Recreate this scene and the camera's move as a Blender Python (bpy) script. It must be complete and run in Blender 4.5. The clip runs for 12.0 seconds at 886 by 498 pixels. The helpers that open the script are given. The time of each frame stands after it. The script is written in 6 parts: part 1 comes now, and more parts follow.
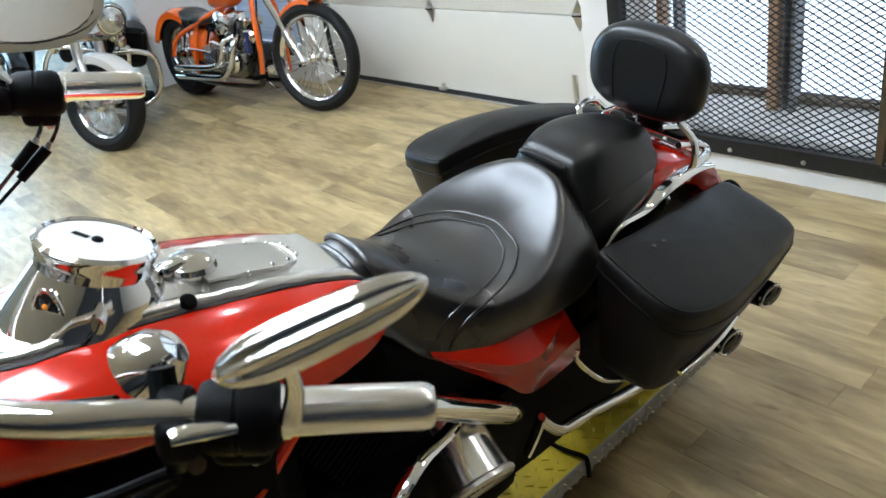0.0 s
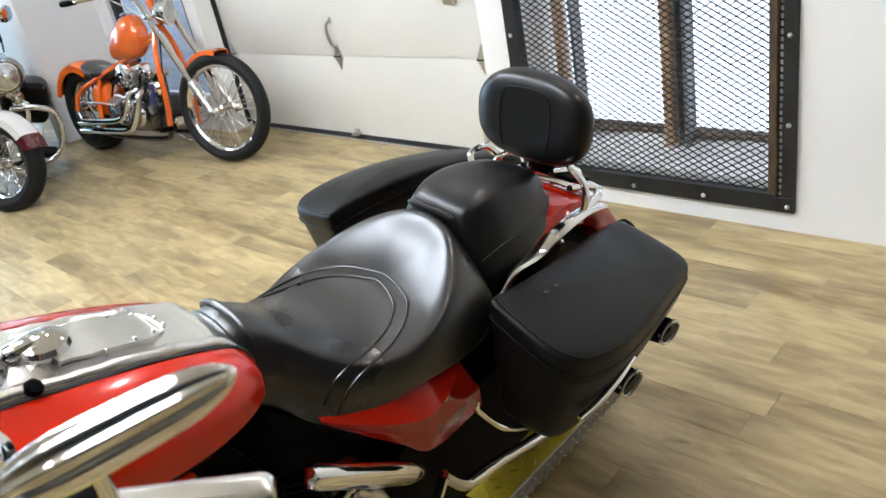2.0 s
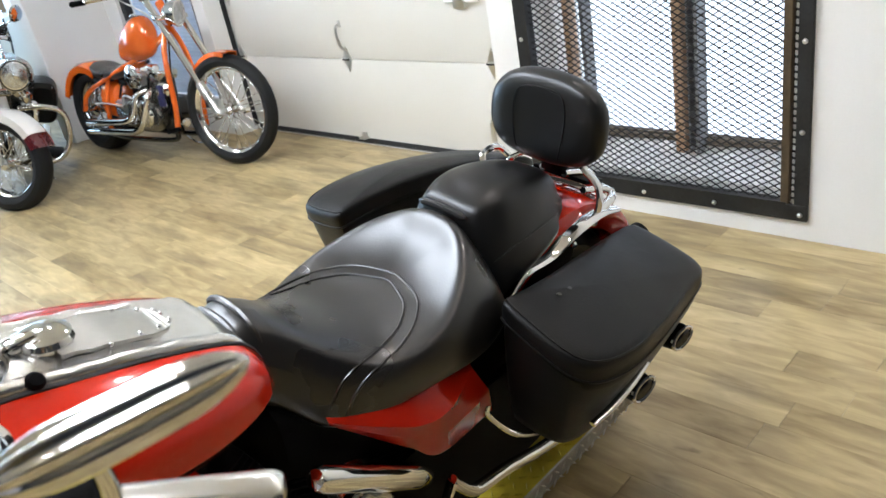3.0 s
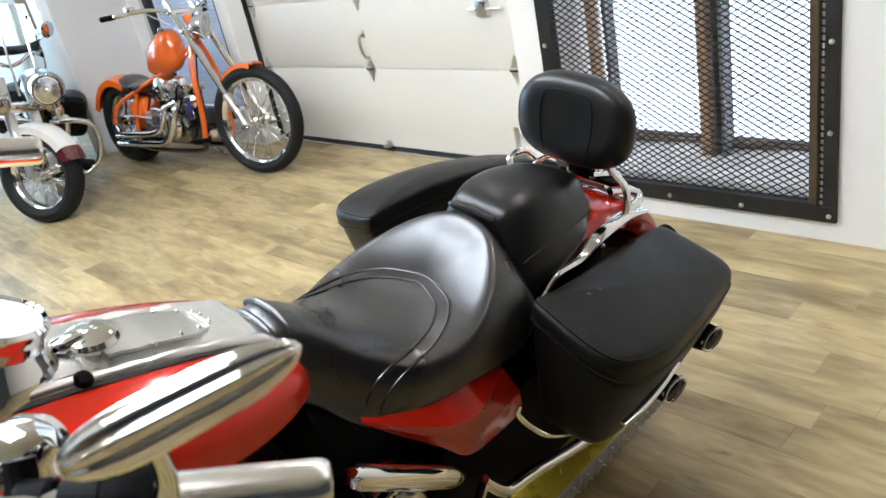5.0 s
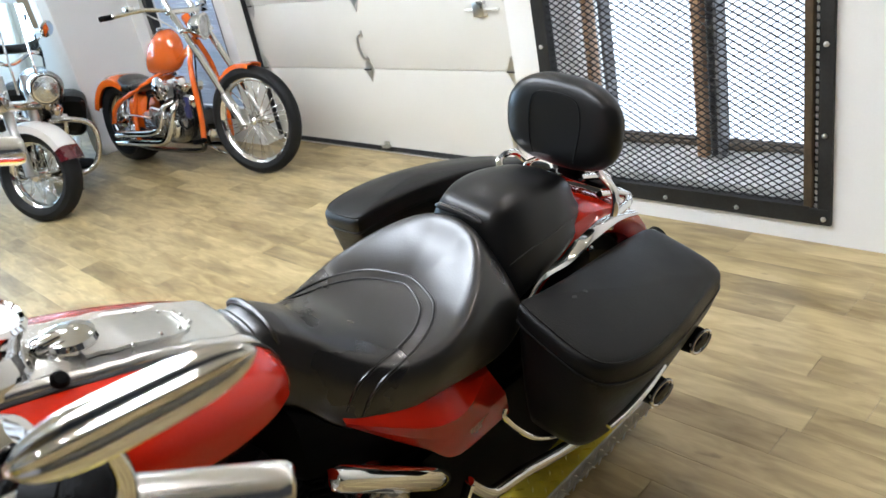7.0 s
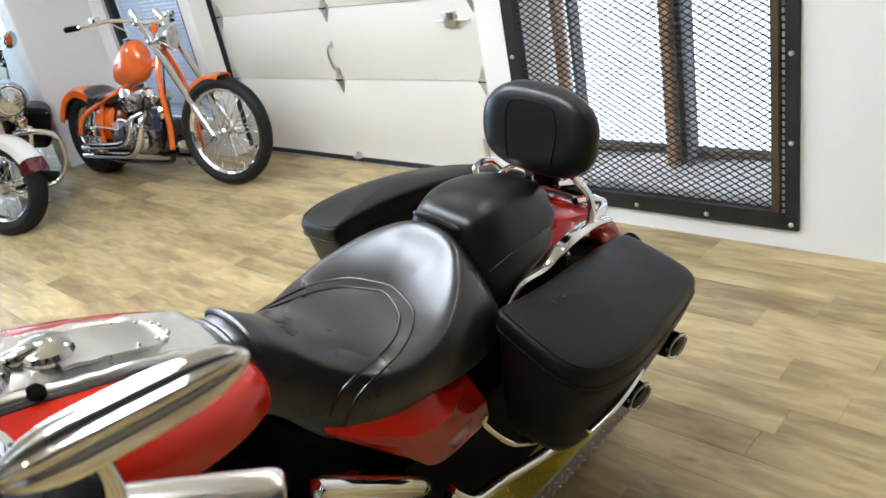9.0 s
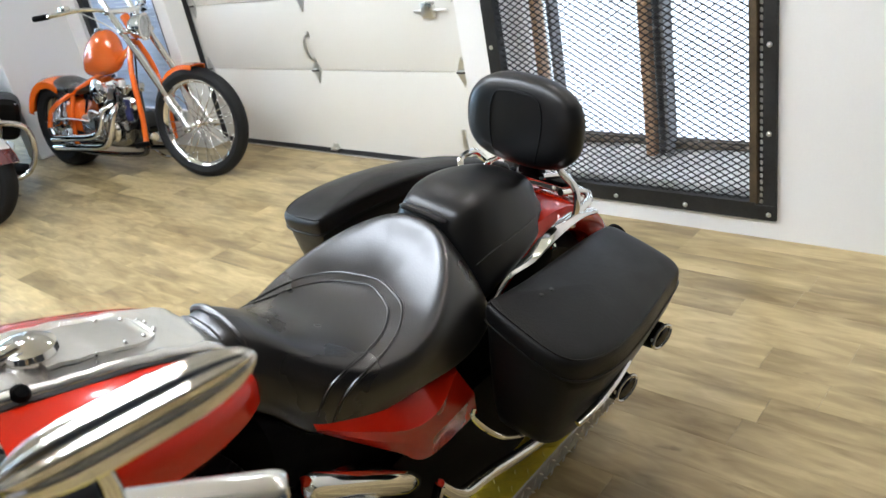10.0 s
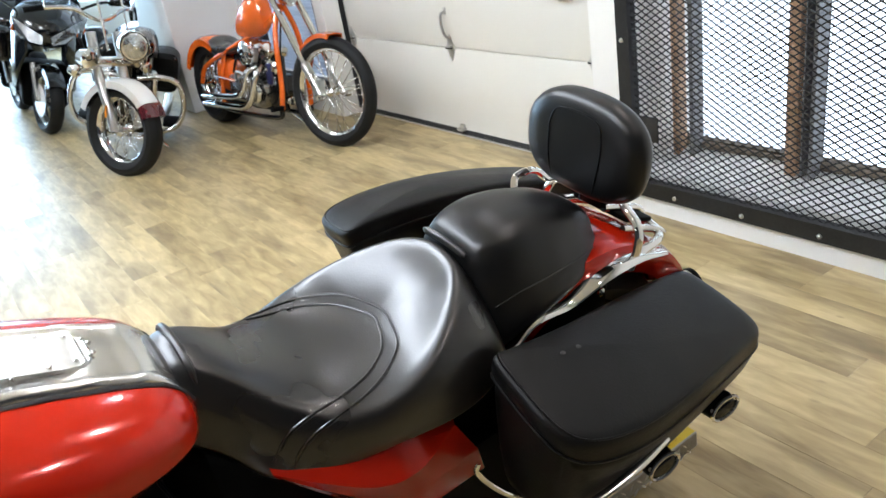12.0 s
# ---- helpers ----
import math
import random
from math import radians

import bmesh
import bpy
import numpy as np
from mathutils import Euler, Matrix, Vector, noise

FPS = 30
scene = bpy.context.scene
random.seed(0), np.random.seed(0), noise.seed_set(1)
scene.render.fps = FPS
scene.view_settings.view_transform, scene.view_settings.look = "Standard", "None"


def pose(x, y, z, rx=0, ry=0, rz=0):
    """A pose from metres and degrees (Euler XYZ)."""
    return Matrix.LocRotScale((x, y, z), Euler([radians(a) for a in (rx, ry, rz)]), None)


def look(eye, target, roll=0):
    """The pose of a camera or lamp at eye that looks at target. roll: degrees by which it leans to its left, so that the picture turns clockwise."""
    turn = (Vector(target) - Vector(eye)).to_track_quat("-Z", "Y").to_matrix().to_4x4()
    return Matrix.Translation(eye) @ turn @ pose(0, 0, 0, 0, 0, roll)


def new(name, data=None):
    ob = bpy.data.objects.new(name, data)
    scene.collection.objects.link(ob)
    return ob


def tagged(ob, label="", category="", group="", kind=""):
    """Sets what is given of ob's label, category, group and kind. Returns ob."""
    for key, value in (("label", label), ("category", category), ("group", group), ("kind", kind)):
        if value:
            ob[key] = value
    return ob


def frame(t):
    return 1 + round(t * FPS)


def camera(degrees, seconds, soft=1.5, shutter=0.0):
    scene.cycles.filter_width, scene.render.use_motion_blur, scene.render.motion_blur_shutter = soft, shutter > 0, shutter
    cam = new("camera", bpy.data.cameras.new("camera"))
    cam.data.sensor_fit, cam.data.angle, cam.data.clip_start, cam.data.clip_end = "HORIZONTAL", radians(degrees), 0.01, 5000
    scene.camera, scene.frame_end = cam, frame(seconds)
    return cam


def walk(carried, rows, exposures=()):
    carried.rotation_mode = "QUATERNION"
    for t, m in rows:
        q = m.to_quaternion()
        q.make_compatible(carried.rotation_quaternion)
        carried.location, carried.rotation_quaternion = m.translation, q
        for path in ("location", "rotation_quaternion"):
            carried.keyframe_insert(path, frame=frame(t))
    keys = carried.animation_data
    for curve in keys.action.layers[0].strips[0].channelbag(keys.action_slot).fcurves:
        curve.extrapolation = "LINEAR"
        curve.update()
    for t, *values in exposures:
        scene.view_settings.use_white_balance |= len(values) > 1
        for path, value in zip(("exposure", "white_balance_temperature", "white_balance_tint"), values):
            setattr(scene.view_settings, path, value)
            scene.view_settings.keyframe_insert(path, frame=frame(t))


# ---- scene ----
cam = camera(60.0, 12.0)
cam.data.dof.use_dof, cam.data.dof.focus_distance, cam.data.dof.aperture_fstop = True, 1.8, 8.0
PATH = [
    (0, (0.559, 0.153, 1.541), (-0.863, 1.198, 0.6), -11.5),
    (0.5, (0.589, 0.211, 1.537), (-0.728, 1.402, 0.618), -9.2),
    (1, (0.592, 0.226, 1.546), (-0.726, 1.459, 0.685), -10.0),
    (1.5, (0.587, 0.235, 1.54), (-0.734, 1.457, 0.668), -10.2),
    (2, (0.585, 0.241, 1.534), (-0.737, 1.455, 0.652), -11.6),
    (2.5, (0.57, 0.242, 1.52), (-0.752, 1.439, 0.615), -11.8),
    (3, (0.559, 0.243, 1.511), (-0.775, 1.458, 0.648), -10.9),
    (5, (0.564, 0.218, 1.511), (-0.817, 1.402, 0.678), -12.2),
    (5.5, (0.577, 0.218, 1.51), (-0.789, 1.414, 0.672), -12.4),
    (6, (0.581, 0.225, 1.508), (-0.783, 1.425, 0.672), -12.0),
    (6.5, (0.585, 0.232, 1.509), (-0.799, 1.416, 0.683), -11.9),
    (7, (0.585, 0.24, 1.507), (-0.8, 1.421, 0.676), -12.0),
    (7.2, (0.582, 0.237, 1.506), (-0.802, 1.414, 0.67), -11.8),
    (8.8, (0.572, 0.233, 1.501), (-0.755, 1.482, 0.677), -12.0),
    (9, (0.575, 0.227, 1.504), (-0.76, 1.471, 0.684), -11.6),
    (9.5, (0.573, 0.229, 1.501), (-0.758, 1.467, 0.666), -11.2),
    (10, (0.549, 0.221, 1.506), (-0.734, 1.497, 0.654), -11.2),
    (10.5, (0.539, 0.172, 1.514), (-0.706, 1.518, 0.717), -8.1),
    (11, (0.55, 0.183, 1.522), (-0.648, 1.564, 0.711), -7.4),
    (11.5, (0.599, 0.363, 1.496), (-0.843, 1.472, 0.666), -5.5),
    (12, (0.575, 0.529, 1.496), (-0.956, 1.494, 0.645), -9.9),
]
walk(cam, [(t, look(eye, target, roll)) for t, eye, target, roll in PATH], exposures=[(0, -0.24, 6000, 10), (0.8, -0.05, 6330, 14), (12, -0.08, 6330, 14)])

# ---------- world, sky and lamps ----------
world = bpy.data.worlds.new("world")
scene.world = world
world.use_nodes = True
sky = world.node_tree.nodes.new("ShaderNodeTexSky")
sky.sky_type, sky.sun_disc = "NISHITA", False
sky.sun_elevation, sky.sun_rotation = radians(35), radians(200)
world.node_tree.links.new(sky.outputs[0], world.node_tree.nodes["Background"].inputs[0])
world.node_tree.nodes["Background"].inputs[1].default_value = 0.12


def area_lamp(name, place, aim, sx, sy, watts, colour):
    data = bpy.data.lights.new(name, "AREA")
    data.shape, data.size, data.size_y, data.energy, data.color = "RECTANGLE", sx, sy, watts, colour
    ob = new(name, data)
    ob.matrix_world = look(place, aim)
    return ob


DAY, WARM, STRIP_GLOW = (0.50, 0.76, 1.0), (0.91, 0.95, 1.0), 31.0
# lamp added before the solid west wall for far windows that are unseen
area_lamp("far_window_light", (-13.8, 0.0, 1.8), (0, 0, 0.4), 6.5, 2.5, 540, DAY)
# daylight behind the opening of window_1
area_lamp("window_light", (-0.9, 3.62, 1.25), (-0.9, 0, 1.2), 2.3, 2.2, 14, (0.78, 0.90, 1.0))
# weak fill added before the solid south wall; no shopfront stands there
area_lamp("south_fill_light", (-1.5, -5.9, 1.9), (-1.5, 0, 0.6), 5.0, 2.2, 12, (0.95, 0.97, 1.0))


# ---------- materials ----------
def material(name):
    m = bpy.data.materials.new(name)
    m.use_nodes = True
    return m, m.node_tree.nodes, m.node_tree.links, m.node_tree.nodes["Principled BSDF"]


def surface(name, colour, rough=0.5, metal=0.0, vary=0.15, scale=6.0, bump=0.0, bump_scale=60.0, coat=0.0, rough_vary=0.1, ior=1.5, spec=0.5):
    """Base colour that varies at two scales, uneven gloss and a fine relief."""
    m, n, l, b = material(name)
    tc = n.new("ShaderNodeTexCoord")
    big, fine = n.new("ShaderNodeTexNoise"), n.new("ShaderNodeTexNoise")
    big.inputs["Scale"].default_value, big.inputs["Detail"].default_value = scale, 5
    fine.inputs["Scale"].default_value, fine.inputs["Detail"].default_value = bump_scale, 4
    l.new(tc.outputs["Object"], big.inputs["Vector"])
    l.new(tc.outputs["Object"], fine.inputs["Vector"])
    both = n.new("ShaderNodeMath")
    both.operation = "MULTIPLY_ADD"
    both.inputs[1].default_value = 0.7
    l.new(big.outputs["Fac"], both.inputs[0])
    part_ = n.new("ShaderNodeMath")
    part_.operation, part_.inputs[1].default_value = "MULTIPLY", 0.3
    l.new(fine.outputs["Fac"], part_.inputs[0])
    l.new(part_.outputs[0], both.inputs[2])
    ramp = n.new("ShaderNodeMapRange")
    ramp.inputs["From Min"].default_value, ramp.inputs["From Max"].default_value = 0.3, 0.7
    ramp.inputs["To Min"].default_value, ramp.inputs["To Max"].default_value = 1 - vary, 1 + vary
    l.new(both.outputs[0], ramp.inputs["Value"])
    mix = n.new("ShaderNodeVectorMath")
    mix.operation = "SCALE"
    mix.inputs[0].default_value = colour
    l.new(ramp.outputs[0], mix.inputs["Scale"])
    l.new(mix.outputs[0], b.inputs["Base Color"])
    gloss = n.new("ShaderNodeMapRange")
    gloss.inputs["To Min"].default_value, gloss.inputs["To Max"].default_value = max(0.0, rough - rough_vary), min(1.0, rough + rough_vary)
    l.new(big.outputs["Fac"], gloss.inputs["Value"])
    l.new(gloss.outputs[0], b.inputs["Roughness"])
    b.inputs["Metallic"].default_value, b.inputs["Coat Weight"].default_value, b.inputs["Coat Roughness"].default_value = metal, coat, 0.04
    b.inputs["IOR"].default_value, b.inputs["Specular IOR Level"].default_value = ior, spec
    if bump:
        bp = n.new("ShaderNodeBump")
        bp.inputs["Strength"].default_value, bp.inputs["Distance"].default_value = bump, 0.004
        l.new(fine.outputs["Fac"], bp.inputs["Height"])
        l.new(bp.outputs[0], b.inputs["Normal"])
    return m


def leather(name, colour, rough, scale, bump, spec):
    """Grained leather: small cells, soft creases and uneven polish."""
    m, n, l, b = material(name)
    tc = n.new("ShaderNodeTexCoord")
    cells, crease, big = n.new("ShaderNodeTexVoronoi"), n.new("ShaderNodeTexNoise"), n.new("ShaderNodeTexNoise")
    cells.inputs["Scale"].default_value = scale
    crease.inputs["Scale"].default_value, crease.inputs["Detail"].default_value = 22, 6
    big.inputs["Scale"].default_value, big.inputs["Detail"].default_value = 5, 4
    for node in (cells, crease, big):
        l.new(tc.outputs["Object"], node.inputs["Vector"])
    add = n.new("ShaderNodeMath")
    add.operation, add.inputs[1].default_value = "MULTIPLY_ADD", 0.5
    l.new(cells.outputs["Distance"], add.inputs[0])
    soft = n.new("ShaderNodeMath")
    soft.operation, soft.inputs[1].default_value = "MULTIPLY", 0.45
    l.new(crease.outputs["Fac"], soft.inputs[0])
    l.new(soft.outputs[0], add.inputs[2])
    bp = n.new("ShaderNodeBump")
    bp.inputs["Strength"].default_value, bp.inputs["Distance"].default_value = bump, 0.002
    l.new(add.outputs[0], bp.inputs["Height"])
    l.new(bp.outputs[0], b.inputs["Normal"])
    gloss = n.new("ShaderNodeMapRange")
    gloss.inputs["From Min"].default_value, gloss.inputs["From Max"].default_value = 0.3, 0.7
    gloss.inputs["To Min"].default_value, gloss.inputs["To Max"].default_value = rough - 0.07, rough + 0.08
    l.new(big.outputs["Fac"], gloss.inputs["Value"])
    l.new(gloss.outputs[0], b.inputs["Roughness"])
    b.inputs["Specular IOR Level"].default_value = spec
    tint = n.new("ShaderNodeMapRange")
    tint.inputs["To Min"].default_value, tint.inputs["To Max"].default_value = 0.7, 1.4
    l.new(crease.outputs["Fac"], tint.inputs["Value"])
    mix = n.new("ShaderNodeVectorMath")
    mix.operation = "SCALE"
    mix.inputs[0].default_value = colour
    l.new(tint.outputs[0], mix.inputs["Scale"])
    l.new(mix.outputs[0], b.inputs["Base Color"])
    return m


def plank_material():
    """Printed oak planks: one tone a plank, long grain, knots and dark smudges."""
    m, n, l, b = material("oak_plank")
    tc, info, geo = n.new("ShaderNodeTexCoord"), n.new("ShaderNodeObjectInfo"), n.new("ShaderNodeNewGeometry")
    shift = n.new("ShaderNodeVectorMath")
    shift.operation = "MULTIPLY_ADD"
    shift.inputs[1].default_value = (0, 0, 0)
    tone = n.new("ShaderNodeMath")
    tone.operation = "ADD"
    l.new(info.outputs["Random"], tone.inputs[0])
    l.new(geo.outputs["Random Per Island"], tone.inputs[1])
    frac = n.new("ShaderNodeMath")
    frac.operation = "FRACT"
    l.new(tone.outputs[0], frac.inputs[0])
    tone = frac
    off = n.new("ShaderNodeCombineXYZ")
    for k in range(3):
        mul = n.new("ShaderNodeMath")
        mul.operation, mul.inputs[1].default_value = "MULTIPLY", (7.3, 13.1, 3.7)[k]
        l.new(tone.outputs[0], mul.inputs[0])
        l.new(mul.outputs[0], off.inputs[k])
    pos = n.new("ShaderNodeVectorMath")
    l.new(geo.outputs["Position"], pos.inputs[0])
    l.new(off.outputs[0], pos.inputs[1])
    stretch = n.new("ShaderNodeVectorMath")
    stretch.operation, stretch.inputs[1].default_value = "MULTIPLY", (3.6, 16, 1)
    l.new(pos.outputs[0], stretch.inputs[0])
    grain, smudge, fine = n.new("ShaderNodeTexNoise"), n.new("ShaderNodeTexNoise"), n.new("ShaderNodeTexNoise")
    grain.inputs["Scale"].default_value, grain.inputs["Detail"].default_value, grain.inputs["Distortion"].default_value = 1.6, 8, 0.6
    smudge.inputs["Scale"].default_value, smudge.inputs["Detail"].default_value = 1.1, 5
    fine.inputs["Scale"].default_value, fine.inputs["Detail"].default_value = 9, 6
    l.new(stretch.outputs[0], grain.inputs["Vector"])
    squash = n.new("ShaderNodeVectorMath")
    squash.operation, squash.inputs[1].default_value = "MULTIPLY", (1.5, 6.5, 1)
    l.new(pos.outputs[0], squash.inputs[0])
    l.new(squash.outputs[0], smudge.inputs["Vector"])
    l.new(stretch.outputs[0], fine.inputs["Vector"])
    ramp = n.new("ShaderNodeValToRGB")
    ramp.color_ramp.elements[0].position, ramp.color_ramp.elements[1].position = 0.32, 0.67
    ramp.color_ramp.elements[0].color, ramp.color_ramp.elements[1].color = (0.185, 0.125, 0.048, 1), (0.585, 0.462, 0.242, 1)
    blend = n.new("ShaderNodeMath")
    blend.operation, blend.inputs[1].default_value = "MULTIPLY_ADD", 0.44
    l.new(grain.outputs["Fac"], blend.inputs[0])
    lift = n.new("ShaderNodeMapRange")
    lift.inputs["To Min"].default_value, lift.inputs["To Max"].default_value = 0.205, 0.345
    l.new(tone.outputs[0], lift.inputs["Value"])
    l.new(lift.outputs[0], blend.inputs[2])
    l.new(blend.outputs[0], ramp.inputs["Fac"])
    grey = n.new("ShaderNodeMix")
    grey.data_type = "RGBA"
    grey.inputs[7].default_value = (0.115, 0.080, 0.036, 1)
    dark = n.new("ShaderNodeMapRange")
    dark.inputs["From Min"].default_value, dark.inputs["From Max"].default_value = 0.48, 0.66
    dark.inputs["To Max"].default_value = 0.6
    l.new(smudge.outputs["Fac"], dark.inputs["Value"])
    l.new(dark.outputs[0], grey.inputs[0])
    l.new(ramp.outputs["Color"], grey.inputs[6])
    knot, spot, tan = n.new("ShaderNodeTexNoise"), n.new("ShaderNodeMapRange"), n.new("ShaderNodeMix")
    knot.inputs["Scale"].default_value, knot.inputs["Detail"].default_value = 4.5, 3
    wide = n.new("ShaderNodeVectorMath")
    wide.operation, wide.inputs[1].default_value = "MULTIPLY", (1.6, 4.0, 1)
    l.new(pos.outputs[0], wide.inputs[0])
    l.new(wide.outputs[0], knot.inputs["Vector"])
    spot.inputs["From Min"].default_value, spot.inputs["From Max"].default_value, spot.inputs["To Max"].default_value = 0.70, 0.79, 0.45
    l.new(knot.outputs["Fac"], spot.inputs["Value"])
    tan.data_type = "RGBA"
    tan.inputs[7].default_value = (0.075, 0.048, 0.020, 1)
    l.new(spot.outputs[0], tan.inputs[0])
    l.new(grey.outputs[2], tan.inputs[6])
    l.new(tan.outputs[2], b.inputs["Base Color"])
    gloss = n.new("ShaderNodeMapRange")
    gloss.inputs["To Min"].default_value, gloss.inputs["To Max"].default_value = 0.26, 0.44
    l.new(fine.outputs["Fac"], gloss.inputs["Value"])
    l.new(gloss.outputs[0], b.inputs["Roughness"])
    bp = n.new("ShaderNodeBump")
    bp.inputs["Strength"].default_value, bp.inputs["Distance"].default_value = 0.25, 0.001
    l.new(fine.outputs["Fac"], bp.inputs["Height"])
    l.new(bp.outputs[0], b.inputs["Normal"])
    return m


def glow(name, colour, strength):
    m, n, l, b = material(name)
    b.inputs["Base Color"].default_value = (*colour, 1)
    b.inputs["Emission Color"].default_value = (*colour, 1)
    b.inputs["Emission Strength"].default_value = strength
    return m


def glass(name, colour=(1, 1, 1), rough=0.0):
    m, n, l, b = material(name)
    b.inputs["Base Color"].default_value = (*colour, 1)
    b.inputs["Transmission Weight"].default_value, b.inputs["Roughness"].default_value, b.inputs["IOR"].default_value = 1.0, rough, 1.1
    return m


WHITE = surface("white_wall_paint", (0.80, 0.79, 0.76), 0.6, vary=0.03, scale=1.2, bump=0.12, bump_scale=120)
DOORWHITE = surface("cream_door_steel", (0.74, 0.72, 0.66), 0.42, vary=0.03, scale=1.5, bump=0.08, bump_scale=200)
# tone for unseen walls, dark only to deepen shade and black reflections
DIM_WALL = surface("light_absorbing_wall", (0.06, 0.06, 0.065), 0.7, vary=0.05, scale=1.2, bump=0.1, bump_scale=120)
CEIL = surface("ceiling_paint", (0.82, 0.82, 0.80), 0.8, vary=0.04)
CHROME = surface("chrome", (0.78, 0.77, 0.75), 0.05, 1.0, vary=0.03, rough_vary=0.03)
SATIN = surface("brushed_steel", (0.62, 0.61, 0.58), 0.3, 1.0, vary=0.1, bump=0.05, bump_scale=90)
ALLOY = surface("cast_alloy", (0.36, 0.355, 0.345), 0.26, 1.0, vary=0.25, bump=0.1, bump_scale=150)
RED = surface("candy_red_paint", (0.46, 0.014, 0.003), 0.15, 0.15, vary=0.06, coat=0.5, rough_vary=0.04, spec=0.3)
MAROON = surface("maroon_paint", (0.09, 0.008, 0.012), 0.2, 0.2, vary=0.05, coat=1.0, rough_vary=0.03)
ORANGE = surface("orange_paint", (0.80, 0.14, 0.012), 0.25, 0.1, vary=0.05, coat=1.0, rough_vary=0.03)
PEARL = surface("pearl_white_paint", (0.72, 0.70, 0.66), 0.2, 0.1, vary=0.03, coat=1.0, rough_vary=0.03)
BLACK = surface("gloss_black_paint", (0.003, 0.003, 0.0032), 0.14, vary=0.2, coat=0.6, rough_vary=0.05)
PLASTIC = surface("black_plastic", (0.003, 0.003, 0.0031), 0.5, vary=0.25, bump=0.15, bump_scale=220, spec=0.05)
RUBBER = surface("tyre_rubber", (0.008, 0.008, 0.0085), 0.6, vary=0.25, bump=0.2, bump_scale=120, spec=0.25)
SEATSKIN = leather("seat_leather", (0.0060, 0.0052, 0.0047), 0.30, 260, 0.10, 0.80)
# darker, duller copy of the seat leather; puts shade into pillion and pad
SHADED_PADSKIN = leather("shaded_pad_leather", (0.0030, 0.0028, 0.0027), 0.36, 300, 0.08, 0.48)
BAGSKIN = leather("saddlebag_leather", (0.0042, 0.0040, 0.0038), 0.42, 300, 0.34, 0.20)
THREAD = surface("seam_thread", (0.026, 0.025, 0.024), 0.5, vary=0.2)
IRON = surface("black_iron", (0.022, 0.022, 0.022), 0.5, 0.4, vary=0.45, scale=9, bump=0.2, bump_scale=80, rough_vary=0.2)
RUST = surface("rusty_steel", (0.075, 0.052, 0.028), 0.6, 0.3, vary=0.45, scale=14, bump=0.25, bump_scale=90)
GREYPAINT = surface("grey_sash_paint", (0.20, 0.20, 0.205), 0.5, vary=0.15, scale=12)
TIMBER = surface("brown_window_post", (0.52, 0.32, 0.19), 0.55, vary=0.25, scale=20, bump=0.15, bump_scale=60)
POLISHED = surface("polished_alloy", (0.86, 0.85, 0.83), 0.2, 1.0, vary=0.05, rough_vary=0.06, bump=0.03, bump_scale=90)
STONE = surface("dusty_sill", (0.82, 0.81, 0.79), 0.85, vary=0.22, scale=14, bump=0.4, bump_scale=40)
DIRT = surface("crumbled_dirt", (0.17, 0.135, 0.10), 0.95, vary=0.5, scale=40, bump=0.6, bump_scale=60)
YELLOW = surface("worn_yellow_paint", (0.55, 0.40, 0.02), 0.4, 0.2, vary=0.2, scale=14, bump=0.1)
PLATE = surface("tread_plate_steel", (0.34, 0.34, 0.33), 0.35, 0.9, vary=0.25, scale=18, bump=0.1)
SEAL = surface("black_rubber_seal", (0.012, 0.012, 0.012), 0.6, vary=0.3)
AMBER = surface("amber_lens", (0.75, 0.25, 0.02), 0.15, coat=0.6)
REDLENS = surface("red_lens", (0.22, 0.004, 0.004), 0.12, 0.0, vary=0.1, scale=22, coat=1.0, bump=0.2, bump_scale=60)
DIAL = surface("silver_dial_face", (0.50, 0.49, 0.47), 0.5, 0.0, vary=0.03)
MIRROR = surface("mirror_glass", (0.85, 0.85, 0.84), 0.015, 1.0, vary=0.01, rough_vary=0.01)
LENS = surface("headlamp_lens", (0.50, 0.52, 0.54), 0.12, 0.85, vary=0.45, scale=22, coat=1.0, bump=0.6, bump_scale=28)
BLUE = surface("blue_cloth", (0.012, 0.015, 0.08), 0.8, vary=0.2)
SUBFLOOR = surface("plank_joint_dark", (0.26, 0.19, 0.10), 0.8)
OAK = plank_material()
OUTSIDE = glow("overcast_daylight", (0.80, 0.90, 1.0), 0.9)
BLIND = surface("pale_blue_blind", (0.55, 0.68, 0.86), 0.5, vary=0.05)
WINDSCREEN = glass("clear_windscreen")
SMOKED = glass("smoked_windscreen", (0.10, 0.10, 0.11))


# ---------- mesh helpers ----------
def rawmesh(name, verts, faces, mat, smooth=True):
    me = bpy.data.meshes.new(name)
    me.from_pydata([tuple(v) for v in verts], [], faces)
    me.materials.append(mat)
    me.polygons.foreach_set("use_smooth", [smooth] * len(me.polygons))
    me.update()
    return me


def part(name, geo, mat, parent=None, label="", m=None, smooth=True, sharp=35):
    """One mesh object under a thing or a part; geo is (verts, faces) or a bmesh."""
    if isinstance(geo, bmesh.types.BMesh):
        me = bpy.data.meshes.new(name)
        geo.to_mesh(me)
        geo.free()
        me.materials.append(mat)
        me.polygons.foreach_set("use_smooth", [smooth] * len(me.polygons))
    else:
        me = rawmesh(name, geo[0], geo[1], mat, smooth)
    if smooth and sharp:
        me.set_sharp_from_angle(angle=radians(sharp))
    ob = new(name, me)
    if parent is not None:
        ob.parent = parent
    if m is not None:
        ob.matrix_basis = m
    if label:
        ob["label"] = label
    return ob


def thing(name, m, label, category, group=""):
    ob = new(name)
    ob.empty_display_size = 0.1
    ob.matrix_world = m
    return tagged(ob, label, category, group)


